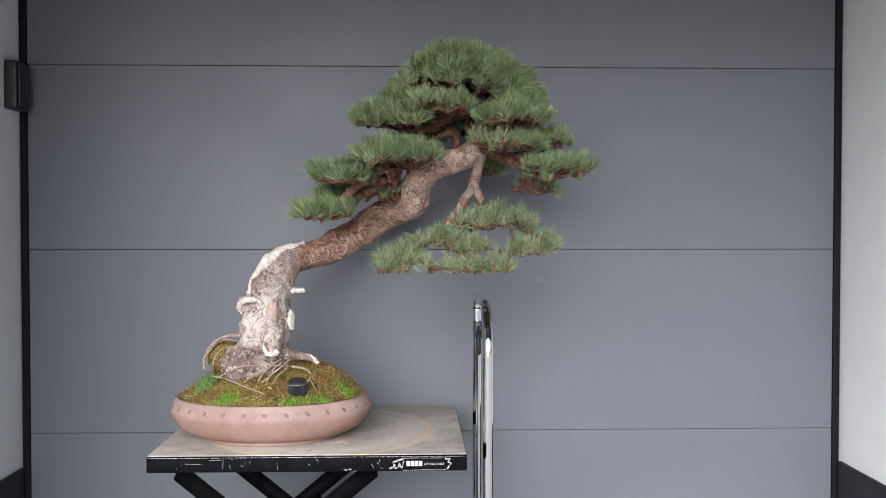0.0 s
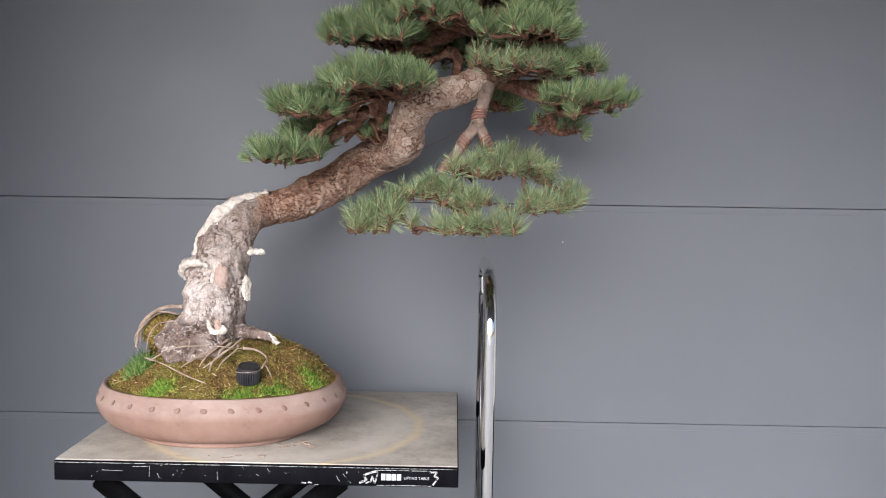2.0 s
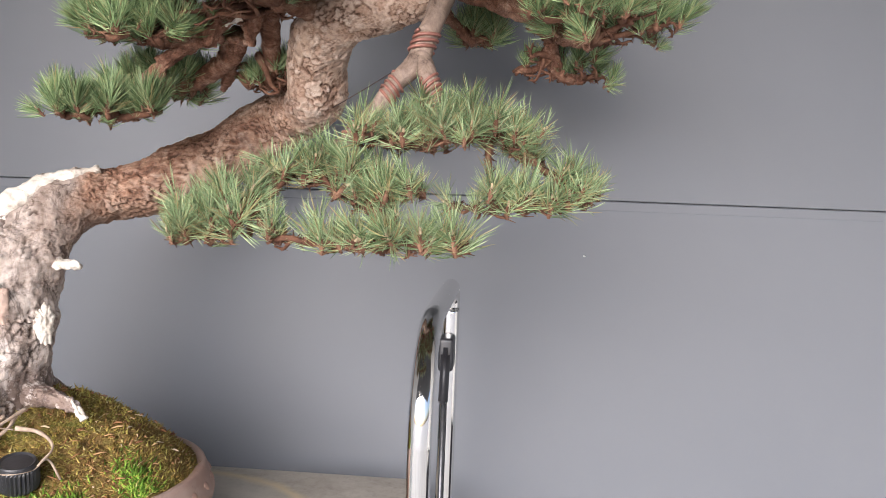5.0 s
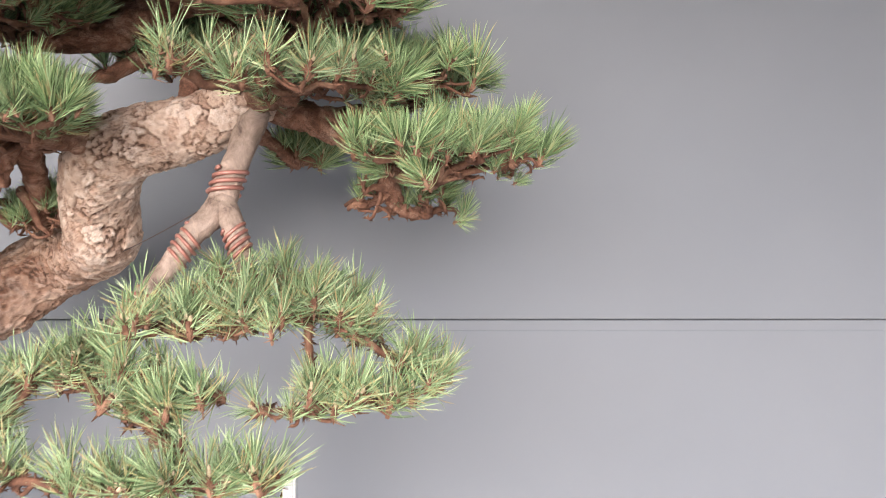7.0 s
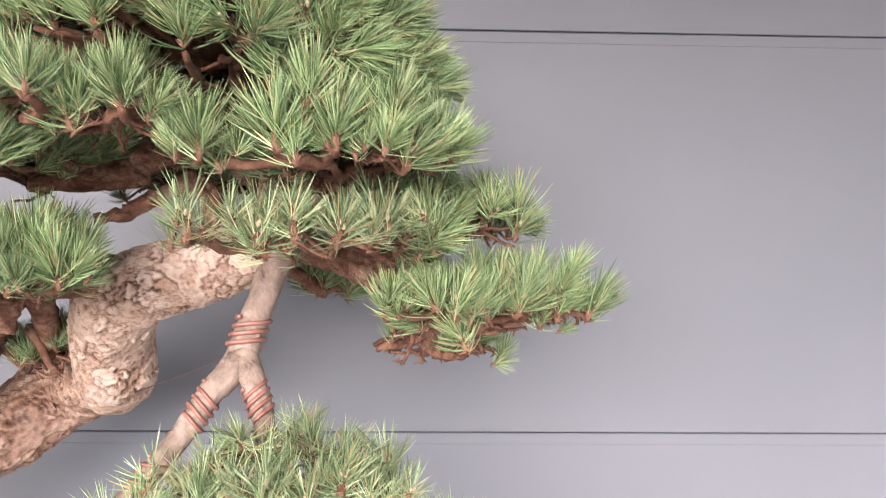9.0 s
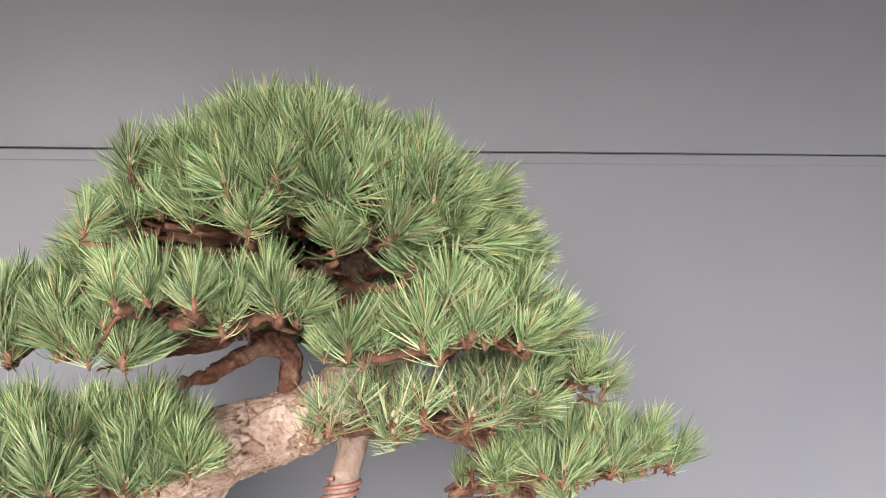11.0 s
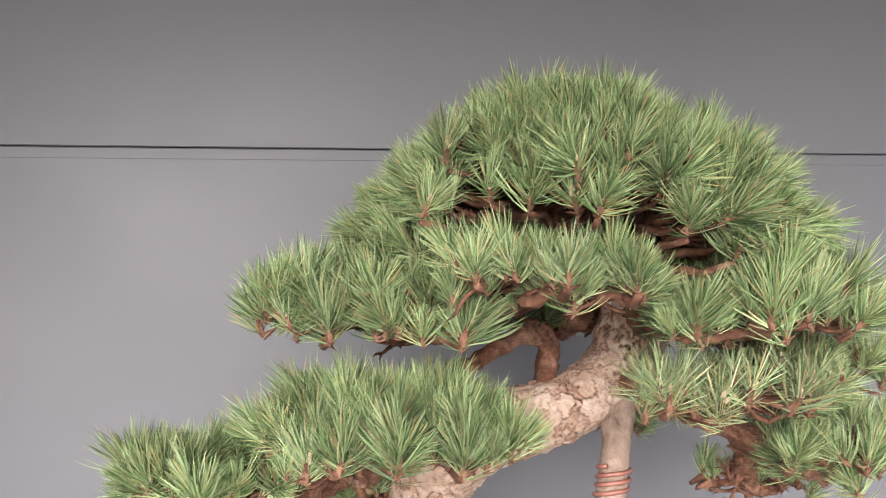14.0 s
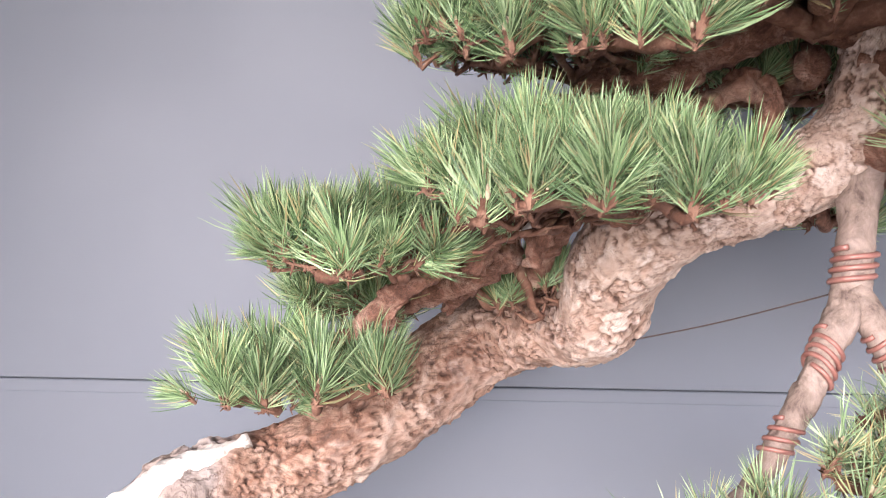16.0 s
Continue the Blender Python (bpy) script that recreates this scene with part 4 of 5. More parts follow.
# needle tufts: a few shared shapes, set many times
def tuft_mesh(seed, count, length, spread, mat, thick=1.0, rise=0.28):
    """Needles in pairs along a short shoot, uneven and somewhat one-sided."""
    rnd = random.Random(seed)
    bm = bmesh.new()
    tip_way = Vector((rnd.gauss(0, 0.26), rnd.gauss(0, 0.26), 0))
    for i in range(count // 2):
        th = radians(spread) * rnd.random() ** 0.55 * rnd.uniform(0.8, 1.2) if rnd.random() < 0.92 else radians(rnd.uniform(spread, 70))
        ph = rnd.uniform(0, 2 * math.pi)
        axis = Vector((math.sin(th) * math.cos(ph), math.sin(th) * math.sin(ph), math.cos(th))) + tip_way
        low = min(1.0, th / radians(70))
        root = Vector((rnd.gauss(0, 0.0012), rnd.gauss(0, 0.0012), 0.012 - 0.020 * low + rnd.uniform(-0.007, 0.005)))
        L0 = length * rnd.uniform(0.62, 1.10)
        for k in range(2):
            d = (axis + Vector((rnd.gauss(0, 0.10), rnd.gauss(0, 0.10), rnd.gauss(0, 0.10)))).normalized()
            L = L0 * rnd.uniform(0.92, 1.05)
            b = root + d * 0.002
            side = d.cross(Vector((0.2, 0.1, 1))).normalized()
            bend = (Vector((0, 0, 1)) * rnd.uniform(rise - 0.20, rise + 0.20) * low + side * rnd.gauss(0, 0.11)) * L
            w = rnd.uniform(0.00036, 0.00050) * thick
            s2 = d.cross(side)
            rows = []
            for t, f in ((0.0, 0.9), (0.40, 1.0), (0.75, 0.9)):
                c = b + d * (L * t) + bend * t * t
                rows.append([bm.verts.new(c + (side * math.cos(a) + s2 * math.sin(a)) * w * f) for a in (0.3, 2.4, 4.5)])
            tip = bm.verts.new(b + d * L + bend)
            for r0, r1 in zip(rows, rows[1:]):
                for q in range(3):
                    bm.faces.new((r0[q], r0[(q + 1) % 3], r1[(q + 1) % 3], r1[q]))
            for q in range(3):
                bm.faces.new((rows[-1][q], rows[-1][(q + 1) % 3], tip))
    n0 = len(bm.faces)
    for k in range(3):
        q = Vector((rnd.uniform(-0.0025, 0.0025), rnd.uniform(-0.0025, 0.0025), 0.003 + 0.003 * k))
        r = bmesh.ops.create_icosphere(bm, subdivisions=1, radius=1)
        for v in r["verts"]:
            v.co = Vector((v.co.x * 0.0017, v.co.y * 0.0017, v.co.z * 0.0031)) + q
    tube(bm, [Vector((0, 0, -0.012)), Vector((0.001, 0, -0.006)), Vector((0, 0, 0.004))], [0.0016, 0.0030, 0.0022], 6)
    for k in range(9):
        a, z = rnd.uniform(0, 6.283), rnd.uniform(-0.013, -0.002)
        way = Vector((math.cos(a), math.sin(a), rnd.uniform(-0.3, 0.9))) * rnd.uniform(0.004, 0.010)
        tube(bm, [Vector((0, 0, z)), Vector((0, 0, z)) + way], [0.0011, 0.0003], 3)
    bm.faces.ensure_lookup_table()
    bm.verts.index_update()
    for f in bm.faces[n0:]:
        f.material_index = 1 if max(v.co.z for v in f.verts) > 0.0045 else 2
    me = bpy.data.meshes.new("needle_tuft")
    bm.to_mesh(me)
    bm.free()
    for m in (mat, M_BUD, M_TWIG):
        me.materials.append(m)
    return me


LUSH = [tuft_mesh(s, 92 + 8 * (s % 5), 0.0335, 57, M_NEEDLE, 1.05) for s in range(16)]
THIN = [tuft_mesh(50 + s, 38 + 6 * (s % 4), 0.033, 70, M_BLUE, 0.95, 0.08) for s in range(16)]
rnd = random.Random(5)


def set_tuft(parent, place, aim, kinds, size):
    ob = new("needle_tuft", rnd.choice(kinds))
    ob.parent = parent
    q = Vector(aim).to_track_quat("Z", "Y").to_matrix().to_4x4()
    ob.matrix_local = Matrix.Translation(place) @ q @ Matrix.Rotation(rnd.uniform(0, 6.28), 4, "Z") @ Matrix.Scale(size, 4)


def scales(bm, path, r, count):
    """Ragged bark scales and dry needle stubs along a twig."""
    for i in range(count):
        t = rnd.uniform(0, len(path) - 1.001)
        k = int(t)
        b = path[k].lerp(path[k + 1], t - k)
        d = Vector((rnd.gauss(0, 1), rnd.gauss(0, 1), rnd.gauss(-0.1, 0.8))).normalized()
        e = d.orthogonal().normalized() * rnd.uniform(0.0009, 0.0019)
        f = d.cross(e)
        v = [bm.verts.new(b + e), bm.verts.new(b - 0.5 * e + 0.7 * f), bm.verts.new(b - 0.5 * e - 0.7 * f), bm.verts.new(b + d * (r + rnd.uniform(0.002, 0.008)))]
        for x, y in ((0, 1), (1, 2), (2, 0)):
            bm.faces.new((v[x], v[y], v[3]))


def twig(bm, a, b, r0, r1, sag=0.006, sides=7):
    a, b = Vector(a), Vector(b)
    n = 6
    ph = Vector((rnd.uniform(-9, 9), rnd.uniform(-9, 9), rnd.uniform(-9, 9)))
    path, rad = [], []
    for i in range(n + 1):
        t = i / n
        w = math.sin(math.pi * t)
        path.append(a.lerp(b, t) + noise.noise_vector(a.lerp(b, t) * 45 + ph) * 0.007 * w - Vector((0, 0, sag * w)))
        rad.append(r0 + (r1 - r0) * t)
    tube(bm, path, rad, sides, lambda p, nn, u, an: 0.5 * r1 * noise.noise(p * 200))
    scales(bm, path, r1, 7)


def limb_bm(pts, radii, amp=0.0016):
    p2, r2 = smooth_path(pts, radii, 16)
    return tube(bmesh.new(), p2, r2, 36, plates(amp * 2.3, 0.012), mat=1)


def pad(label, c, rx, ry, dome, n, limb, radii, turn=0.0, lean=0.36, kinds=LUSH, size=1.0, front=()):
    """A layer of foliage: a limb, fine twigs, and tufts set over a ragged flat dome."""
    c = Vector(c)
    n, size = int(n * 2.7), size * 0.88
    bm = limb_bm(limb, radii)
    seed = rnd.uniform(-50, 50)
    spots = []
    tries = 0
    gap = 1.40 * math.sqrt(rx * ry / max(n, 1))
    while len(spots) < n and tries < 6000:
        tries += 1
        a, r = rnd.uniform(0, 2 * math.pi), math.sqrt(rnd.random())
        rag = 1.0 + 0.30 * noise.noise(Vector((1.6 * math.cos(a), 1.6 * math.sin(a), seed)))
        u, v = r * rag * math.cos(a), r * rag * math.sin(a)
        if any(math.hypot((u - p) * rx, (v - q) * ry) < gap * (1.0 - tries / 8000) for p, q, _ in spots):
            continue
        spots.append((u, v, r))
    ct, st = math.cos(radians(turn)), math.sin(radians(turn))
    hub = Vector(limb[-1])
    arms = []
    for k in range(7):
        a = 2 * math.pi * (k + rnd.uniform(-0.35, 0.35)) / 7
        f = rnd.uniform(0.5, 0.85)
        x, y = f * rx * math.cos(a), f * ry * math.sin(a)
        end = c + Vector((x * ct - y * st, x * st + y * ct, 0.3 * dome - 0.010 + rnd.uniform(-0.008, 0.006)))
        twig(bm, hub, end, rnd.uniform(0.0028, 0.0046), 0.0018, -0.003)
        arms.append(end)
    set_list = []
    for u, v, r in spots:
        x, y = u * rx, v * ry
        wave = 0.016 * noise.noise(Vector((u * 2.2, v * 2.2, seed + 7)))
        off = Vector((x * ct - y * st, x * st + y * ct, dome * (1 - r * r) + wave + rnd.gauss(0, 0.006)))
        p = c + off
        if any((p - Vector(q)).length < 0.024 for q in front):
            continue
        out = Vector((off.x, off.y, 0))
        out = out.normalized() if out.length > 1e-4 else Vector((0, 0, 0))
        aim = Vector((0, 0, 1)) + out * lean * r * r * 1.25 + Vector((rnd.gauss(0, 0.25), rnd.gauss(-0.03, 0.25), 0))
        aim.normalize()
        set_list.append((p, aim, rnd.uniform(0.74, 1.18)))
        root = p - aim * 0.012
        near = min((hub.lerp(e, t) for e in arms for t in (0.35, 0.55, 0.75, 0.95)), key=lambda q: (q - root).length)
        twig(bm, near, root, 0.0019, 0.0011, -0.002, 5)
        if rnd.random() < 0.22:
            # a short side shoot lower on the twig
            q = near.lerp(root, rnd.uniform(0.5, 0.9)) + Vector((rnd.gauss(0, 0.008), rnd.gauss(0, 0.008), rnd.uniform(-0.006, 0.004)))
            way = (out + Vector((rnd.gauss(0, 0.5), rnd.gauss(0, 0.5), rnd.uniform(0.4, 1.0)))).normalized()
            set_list.append((q, way, rnd.uniform(0.45, 0.70)))
    for q in front:
        q, aim = Vector(q), Vector((rnd.gauss(0, 0.24), -0.20 + rnd.gauss(0, 0.15), 0.94)).normalized()
        root = q - aim * 0.009
        near = min((hub.lerp(e, t) for e in arms for t in (0.35, 0.55, 0.75, 0.95)), key=lambda w: (w - root).length)
        bed = q + Vector((rnd.uniform(-0.006, 0.006), 0.024, -0.008))
        twig(bm, near, bed, 0.0046, 0.0040, 0.001, 7)
        twig(bm, bed, root, 0.0040, 0.0026, 0.002, 7)
        set_list.append((q, aim, rnd.uniform(1.00, 1.16)))
        # smaller tufts that close up round the full one and along its twig
        for k in range(3):
            way = (aim * 0.8 + Vector((rnd.gauss(0, 0.5), rnd.gauss(0, 0.3), rnd.uniform(0.2, 0.5)))).normalized()
            set_list.append((q - aim * rnd.uniform(-0.004, 0.008) + Vector((rnd.gauss(0, 0.014), rnd.uniform(0.0, 0.020), rnd.gauss(0, 0.003))), way, rnd.uniform(0.60, 0.92)))
        way = Vector((rnd.gauss(0, 0.4), rnd.gauss(-0.1, 0.3), 0.9)).normalized()
        set_list.append((near.lerp(root, 0.74) + way * 0.008, way, rnd.uniform(0.55, 0.80)))
    branch = part("branch", bm, [M_TWIG, M_LIMB], pine, label)
    for p, aim, k in set_list:
        set_tuft(branch, p, aim, kinds, size * k)
    return branch


def spray(label, line, n, thick, deep, kinds=THIN, start=0.0):
    """Foliage strung along a crooked twig, its tufts standing up from it with gaps between; start: the bare share of the twig."""
    path, rad = smooth_path(line, [0.0036 - 0.0022 * i / (len(line) - 1) for i in range(len(line))], 8)
    path = [p + noise.noise_vector(p * 55) * 0.006 for p in path]
    bm = tube(bmesh.new(), path, rad, 10, plates(0.0012, 0.008))
    scales(bm, path, 0.003, 230)
    jobs = []
    n = int(n * 1.9)
    for i in range(n):
        t = (start + (1 - start) * (i + rnd.uniform(0.1, 0.9)) / n) * (len(path) - 1)
        k = min(int(t), len(path) - 2)
        b = path[k].lerp(path[k + 1], t - k)
        p = b + Vector((rnd.gauss(0, 0.010), rnd.uniform(-deep, deep) * 1.15, rnd.uniform(0.0, 1.0) * thick))
        aim = (Vector((0, 0, 1.15)) + (path[-1] - path[0]).normalized() * rnd.uniform(-0.25, 0.45) + Vector((rnd.gauss(0, 0.40), rnd.gauss(-0.12, 0.38), 0))).normalized()
        twig(bm, b, p - aim * 0.010, 0.0021, 0.0012, 0.001, 5)
        jobs.append((p, aim))
        if rnd.random() < 0.2:
            way = (aim + Vector((rnd.gauss(0, 0.6), rnd.gauss(0, 0.5), 0))).normalized()
            jobs.append((b.lerp(p, 0.5) + way * 0.006, way))
    b = part("branch", bm, M_TWIG, pine, label)
    for p, aim in jobs:
        set_tuft(b, p, aim, kinds, rnd.uniform(0.58, 1.08))


# crown
def crown():
    c, rx, ry, rz = Vector((0.041, -0.440, 1.427)), 0.166, 0.190, 0.112
    bm = limb_bm([(0.045, -0.44, 1.45), (0.04, -0.45, 1.49), (0.035, -0.45, 1.525)], [0.014, 0.010, 0.005])
    spots, tries = [], 0
    while len(spots) < 430 and tries < 40000:
        tries += 1
        d = Vector((rnd.gauss(0, 1), rnd.gauss(0, 1), rnd.gauss(0, 1)))
        d.normalize()
        if d.z < 0.02:
            continue
        flat = (1 - d.z ** 1.5) ** 0.72 / max(1e-3, math.hypot(d.x, d.y))
        p = Vector((d.x * rx * flat, d.y * ry * flat, d.z * rz))
        p = p * (1.0 + 0.16 * noise.noise(d * 2.6))
        if p.y < -0.09 and -0.100 < p.x < 0.050 and p.z < 0.021 + 0.014 * noise.noise(p * 34):
            continue
        if any((p - q).length < 0.0145 for q, _ in spots):
            continue
        spots.append((p, d))
    jobs = []
    # full open tufts on the face of the dome
    face = [Vector(q) for q in ((0.014, -0.639, 1.443), (0.066, -0.645, 1.432), (-0.001, -0.634, 1.467), (-0.049, -0.588, 1.457), (-0.023, -0.605, 1.453),
                                (-0.091, -0.600, 1.446), (-0.074, -0.552, 1.488), (0.031, -0.641, 1.477), (0.115, -0.604, 1.420), (0.083, -0.605, 1.481))]
    for q in face:
        aim = Vector((rnd.gauss(0, 0.26), -0.42 + rnd.gauss(0, 0.2), 0.84)).normalized()
        twig(bm, Vector((0.042, -0.47, q.z - 0.02)).lerp(q, 0.4), q - aim * 0.013, 0.0045, 0.002, 0.003, 7)
        jobs.append((q, aim))
    for off, d in spots:
        if any((c + off - q).length < 0.026 for q in face):
            continue
        p = c + off + Vector((rnd.uniform(-1, 1), rnd.uniform(-1, 1), rnd.uniform(-1, 1))) * 0.012
        aim = (d * 0.95 + Vector((0, 0, 0.32)) + Vector((rnd.gauss(0, 0.28), rnd.gauss(0, 0.28), rnd.gauss(0, 0.15)))).normalized()
        root = p - aim * 0.013
        hub = Vector((0.042, -0.442, 1.425 + 0.45 * off.z)).lerp(p, 0.55)
        twig(bm, hub, root, 0.0032, 0.0014, 0.004, 6)
        jobs.append((p, aim))
    for k in range(46):
        a = rnd.uniform(0, 2 * math.pi)
        if abs(math.degrees(a) - 262) < 30:
            continue
        f = rnd.uniform(0.72, 0.98)
        p = Vector((c.x + rx * f * math.cos(a), c.y + ry * f * math.sin(a), rnd.uniform(1.392, 1.432)))
        aim = Vector((math.cos(a) * 0.8, math.sin(a) * 0.8, 0.8)).normalized()
        twig(bm, Vector((0.06, -0.43, 1.40)).lerp(p, 0.5), p - aim * 0.012, 0.004, 0.002, 0.0)
        jobs.append((p, aim))
    for k in range(16):
        a = 2 * math.pi * k / 16
        z = 1.405 + 0.03 * (k % 3)
        twig(bm, (0.05, -0.43, z - 0.01), (c.x + 0.75 * rx * math.cos(a), c.y + 0.75 * ry * math.sin(a), z + 0.01), 0.010, 0.004, 0.0)
    b = part("branch", bm, [M_TWIG, M_LIMB], pine, "domed crown dense with green needles")
    for p, aim in jobs:
        set_tuft(b, p, aim, LUSH, rnd.uniform(0.64, 1.02))


crown()
# tiers under the crown
pad("left tier below the crown", (-0.133, -0.465, 1.377), 0.084, 0.115, 0.022, 32, [(0.085, -0.412, 1.400), (0.052, -0.410, 1.414), (0.012, -0.410, 1.398), (-0.028, -0.416, 1.374), (-0.052, -0.422, 1.364), (-0.110, -0.440, 1.356)], [0.018, 0.018, 0.017, 0.015, 0.013, 0.008], front=((-0.117, -0.559, 1.369), (-0.157, -0.547, 1.365), (-0.065, -0.601, 1.366)))
pad("small front tier below the crown", (-0.014, -0.600, 1.398), 0.072, 0.046, 0.006, 10, [(0.060, -0.42, 1.405), (0.035, -0.48, 1.402), (0.0, -0.575, 1.392)], [0.010, 0.008, 0.005], size=0.80, front=((-0.065, -0.64, 1.402), (-0.014, -0.665, 1.399), (0.03, -0.65, 1.396)))
pad("right tier below the crown", (0.158, -0.535, 1.368), 0.070, 0.095, 0.022, 32, [(0.09, -0.41, 1.375), (0.12, -0.46, 1.362), (0.15, -0.52, 1.354)], [0.014, 0.011, 0.008], front=((0.074, -0.634, 1.37), (0.12, -0.639, 1.375), (0.153, -0.621, 1.378), (0.193, -0.513, 1.381), (0.137, -0.623, 1.398)))
pad("tier behind the crown", (0.060, -0.300, 1.370), 0.130, 0.090, 0.020, 34, [(0.058, -0.40, 1.375), (0.06, -0.35, 1.365), (0.06, -0.31, 1.355)], [0.013, 0.010, 0.007])
pad("low front tier over the hanging branch", (0.140, -0.535, 1.315), 0.076, 0.066, 0.008, 12, [(0.08, -0.40, 1.315), (0.105, -0.45, 1.312), (0.135, -0.52, 1.306)], [0.014, 0.011, 0.008], turn=10, kinds=THIN, size=1.0, front=((0.062, -0.615, 1.32), (0.102, -0.598, 1.313), (0.184, -0.562, 1.323)))
pad("right shoulder tier", (0.226, -0.440, 1.322), 0.060, 0.080, 0.016, 15, [(0.07, -0.39, 1.315), (0.14, -0.40, 1.300), (0.21, -0.44, 1.296)], [0.015, 0.012, 0.008], front=((0.215, -0.525, 1.313),))
pad("far right tier", (0.266, -0.470, 1.268), 0.074, 0.066, 0.004, 17, [(0.10, -0.39, 1.31), (0.17, -0.41, 1.285), (0.215, -0.44, 1.255), (0.25, -0.46, 1.238)], [0.014, 0.013, 0.011, 0.008], size=0.92, front=((0.184, -0.537, 1.268), (0.232, -0.55, 1.268), (0.280, -0.519, 1.266), (0.312, -0.490, 1.264)))
pad("small shaded tier on the right", (0.252, -0.365, 1.222), 0.042, 0.034, 0.003, 4, [(0.190, -0.40, 1.288), (0.206, -0.395, 1.255), (0.212, -0.385, 1.228), (0.225, -0.372, 1.212), (0.250, -0.362, 1.212)], [0.011, 0.0105, 0.010, 0.008, 0.005], size=0.85)
pad("small shaded tuft on the right limb", (0.180, -0.370, 1.228), 0.018, 0.016, 0.002, 1, [(0.208, -0.392, 1.245), (0.200, -0.385, 1.226), (0.188, -0.374, 1.218)], [0.008, 0.007, 0.004], size=0.8)
pad("small tuft behind the trunk", (0.120, -0.285, 1.272), 0.030, 0.040, 0.008, 7, [(0.06, -0.37, 1.31), (0.085, -0.33, 1.285), (0.115, -0.29, 1.262)], [0.010, 0.008, 0.006])
# left branch
pad("upper left pad", (-0.118, -0.510, 1.288), 0.082, 0.090, 0.018, 34, [(-0.055, -0.385, 1.265), (-0.065, -0.42, 1.275), (-0.085, -0.48, 1.270)], [0.018, 0.014, 0.009], front=((-0.146, -0.596, 1.284), (-0.11, -0.609, 1.285), (-0.067, -0.598, 1.28), (-0.169, -0.573, 1.275), (-0.034, -0.572, 1.288)))
pad("middle left pad", (-0.250, -0.440, 1.243), 0.064, 0.066, 0.012, 22, [(-0.058, -0.388, 1.278), (-0.089, -0.420, 1.290), (-0.132, -0.436, 1.283), (-0.168, -0.434, 1.260), (-0.204, -0.430, 1.236), (-0.245, -0.445, 1.235)], [0.017, 0.015, 0.014, 0.013, 0.010, 0.006], front=((-0.226, -0.484, 1.241), (-0.25, -0.514, 1.242)))
pad("lower left pad", (-0.296, -0.440, 1.160), 0.058, 0.040, 0.004, 12, [(-0.165, -0.430, 1.247), (-0.204, -0.430, 1.228), (-0.231, -0.430, 1.208), (-0.258, -0.430, 1.184), (-0.295, -0.436, 1.148)], [0.009, 0.011, 0.0095, 0.0075, 0.003], front=((-0.304, -0.49, 1.156), (-0.27, -0.484, 1.158), (-0.232, -0.47, 1.162), (-0.332, -0.476, 1.157)))
pad("shaded pad behind the left branch", (-0.270, -0.320, 1.195), 0.055, 0.050, 0.010, 14, [(-0.150, -0.410, 1.246), (-0.170, -0.375, 1.226), (-0.21, -0.345, 1.205), (-0.25, -0.325, 1.187)], [0.013, 0.012, 0.011, 0.006])


def snags(label, lo, hi, start, n):
    """Crooked bare twigs that hang tangled under a limb."""
    bm = bmesh.new()
    for i in range(n):
        a = Vector([rnd.uniform(l, h) for l, h in zip(lo, hi)])
        src = Vector(start[0]).lerp(Vector(start[1]), rnd.random())
        twig(bm, src, a, rnd.uniform(0.003, 0.006), 0.0018, rnd.uniform(-0.008, 0.006), 8)
        for k in range(2):
            b = a + Vector((rnd.gauss(0, 0.016), rnd.gauss(0, 0.014), rnd.uniform(-0.012, 0.018)))
            twig(bm, a, b, 0.0019, 0.0012, 0.002, 5)
    return part("bare_branch", bm, M_TWIG, pine, label)


snags("dark tangle of bare twigs under the left limb", (-0.200, -0.500, 1.256), (-0.070, -0.410, 1.276), ((-0.185, -0.43, 1.256), (-0.08, -0.424, 1.284)), 22)
snags("dark tangle of bare twigs behind the left limb", (-0.215, -0.350, 1.186), (-0.115, -0.300, 1.222), ((-0.19, -0.33, 1.200), (-0.125, -0.37, 1.240)), 7)
snags("dark tangle of bare twigs under the crown", (-0.110, -0.500, 1.345), (-0.010, -0.400, 1.385), ((-0.09, -0.43, 1.358), (-0.02, -0.41, 1.372)), 6)
snags("red-brown bare twigs inside the front of the crown", (-0.075, -0.555, 1.412), (0.090, -0.510, 1.436), ((0.0, -0.46, 1.415), (0.07, -0.45, 1.425)), 14)
snags("bare twigs under the right tiers", (0.205, -0.480, 1.242), (0.275, -0.420, 1.254), ((0.19, -0.43, 1.262), (0.24, -0.455, 1.246)), 6)
snags("curling bare twigs under the low front tier", (0.185, -0.420, 1.212), (0.235, -0.370, 1.236), ((0.206, -0.395, 1.250), (0.215, -0.385, 1.226)), 4)
pad("shaded tuft inside the left branch", (-0.128, -0.335, 1.212), 0.036, 0.026, 0.006, 6, [(-0.112, -0.420, 1.272), (-0.122, -0.375, 1.245), (-0.135, -0.335, 1.212), (-0.148, -0.312, 1.194)], [0.012, 0.012, 0.011, 0.007], size=0.8)
part("bare_branch", limb_bm([(0.022, -0.400, 1.300), (0.028, -0.405, 1.345), (0.012, -0.410, 1.358), (-0.006, -0.411, 1.352), (-0.037, -0.416, 1.334), (-0.064, -0.420, 1.327)], [0.010, 0.0098, 0.0095, 0.0085, 0.007, 0.004]), [M_TWIG, M_LIMB], pine, "bare limb looping over the bend")
part("bare_branch", limb_bm([(-0.158, -0.436, 1.262), (-0.170, -0.442, 1.245), (-0.174, -0.440, 1.229)], [0.010, 0.009, 0.0065]), [M_TWIG, M_LIMB], pine, "knobbly stub under the left limb")
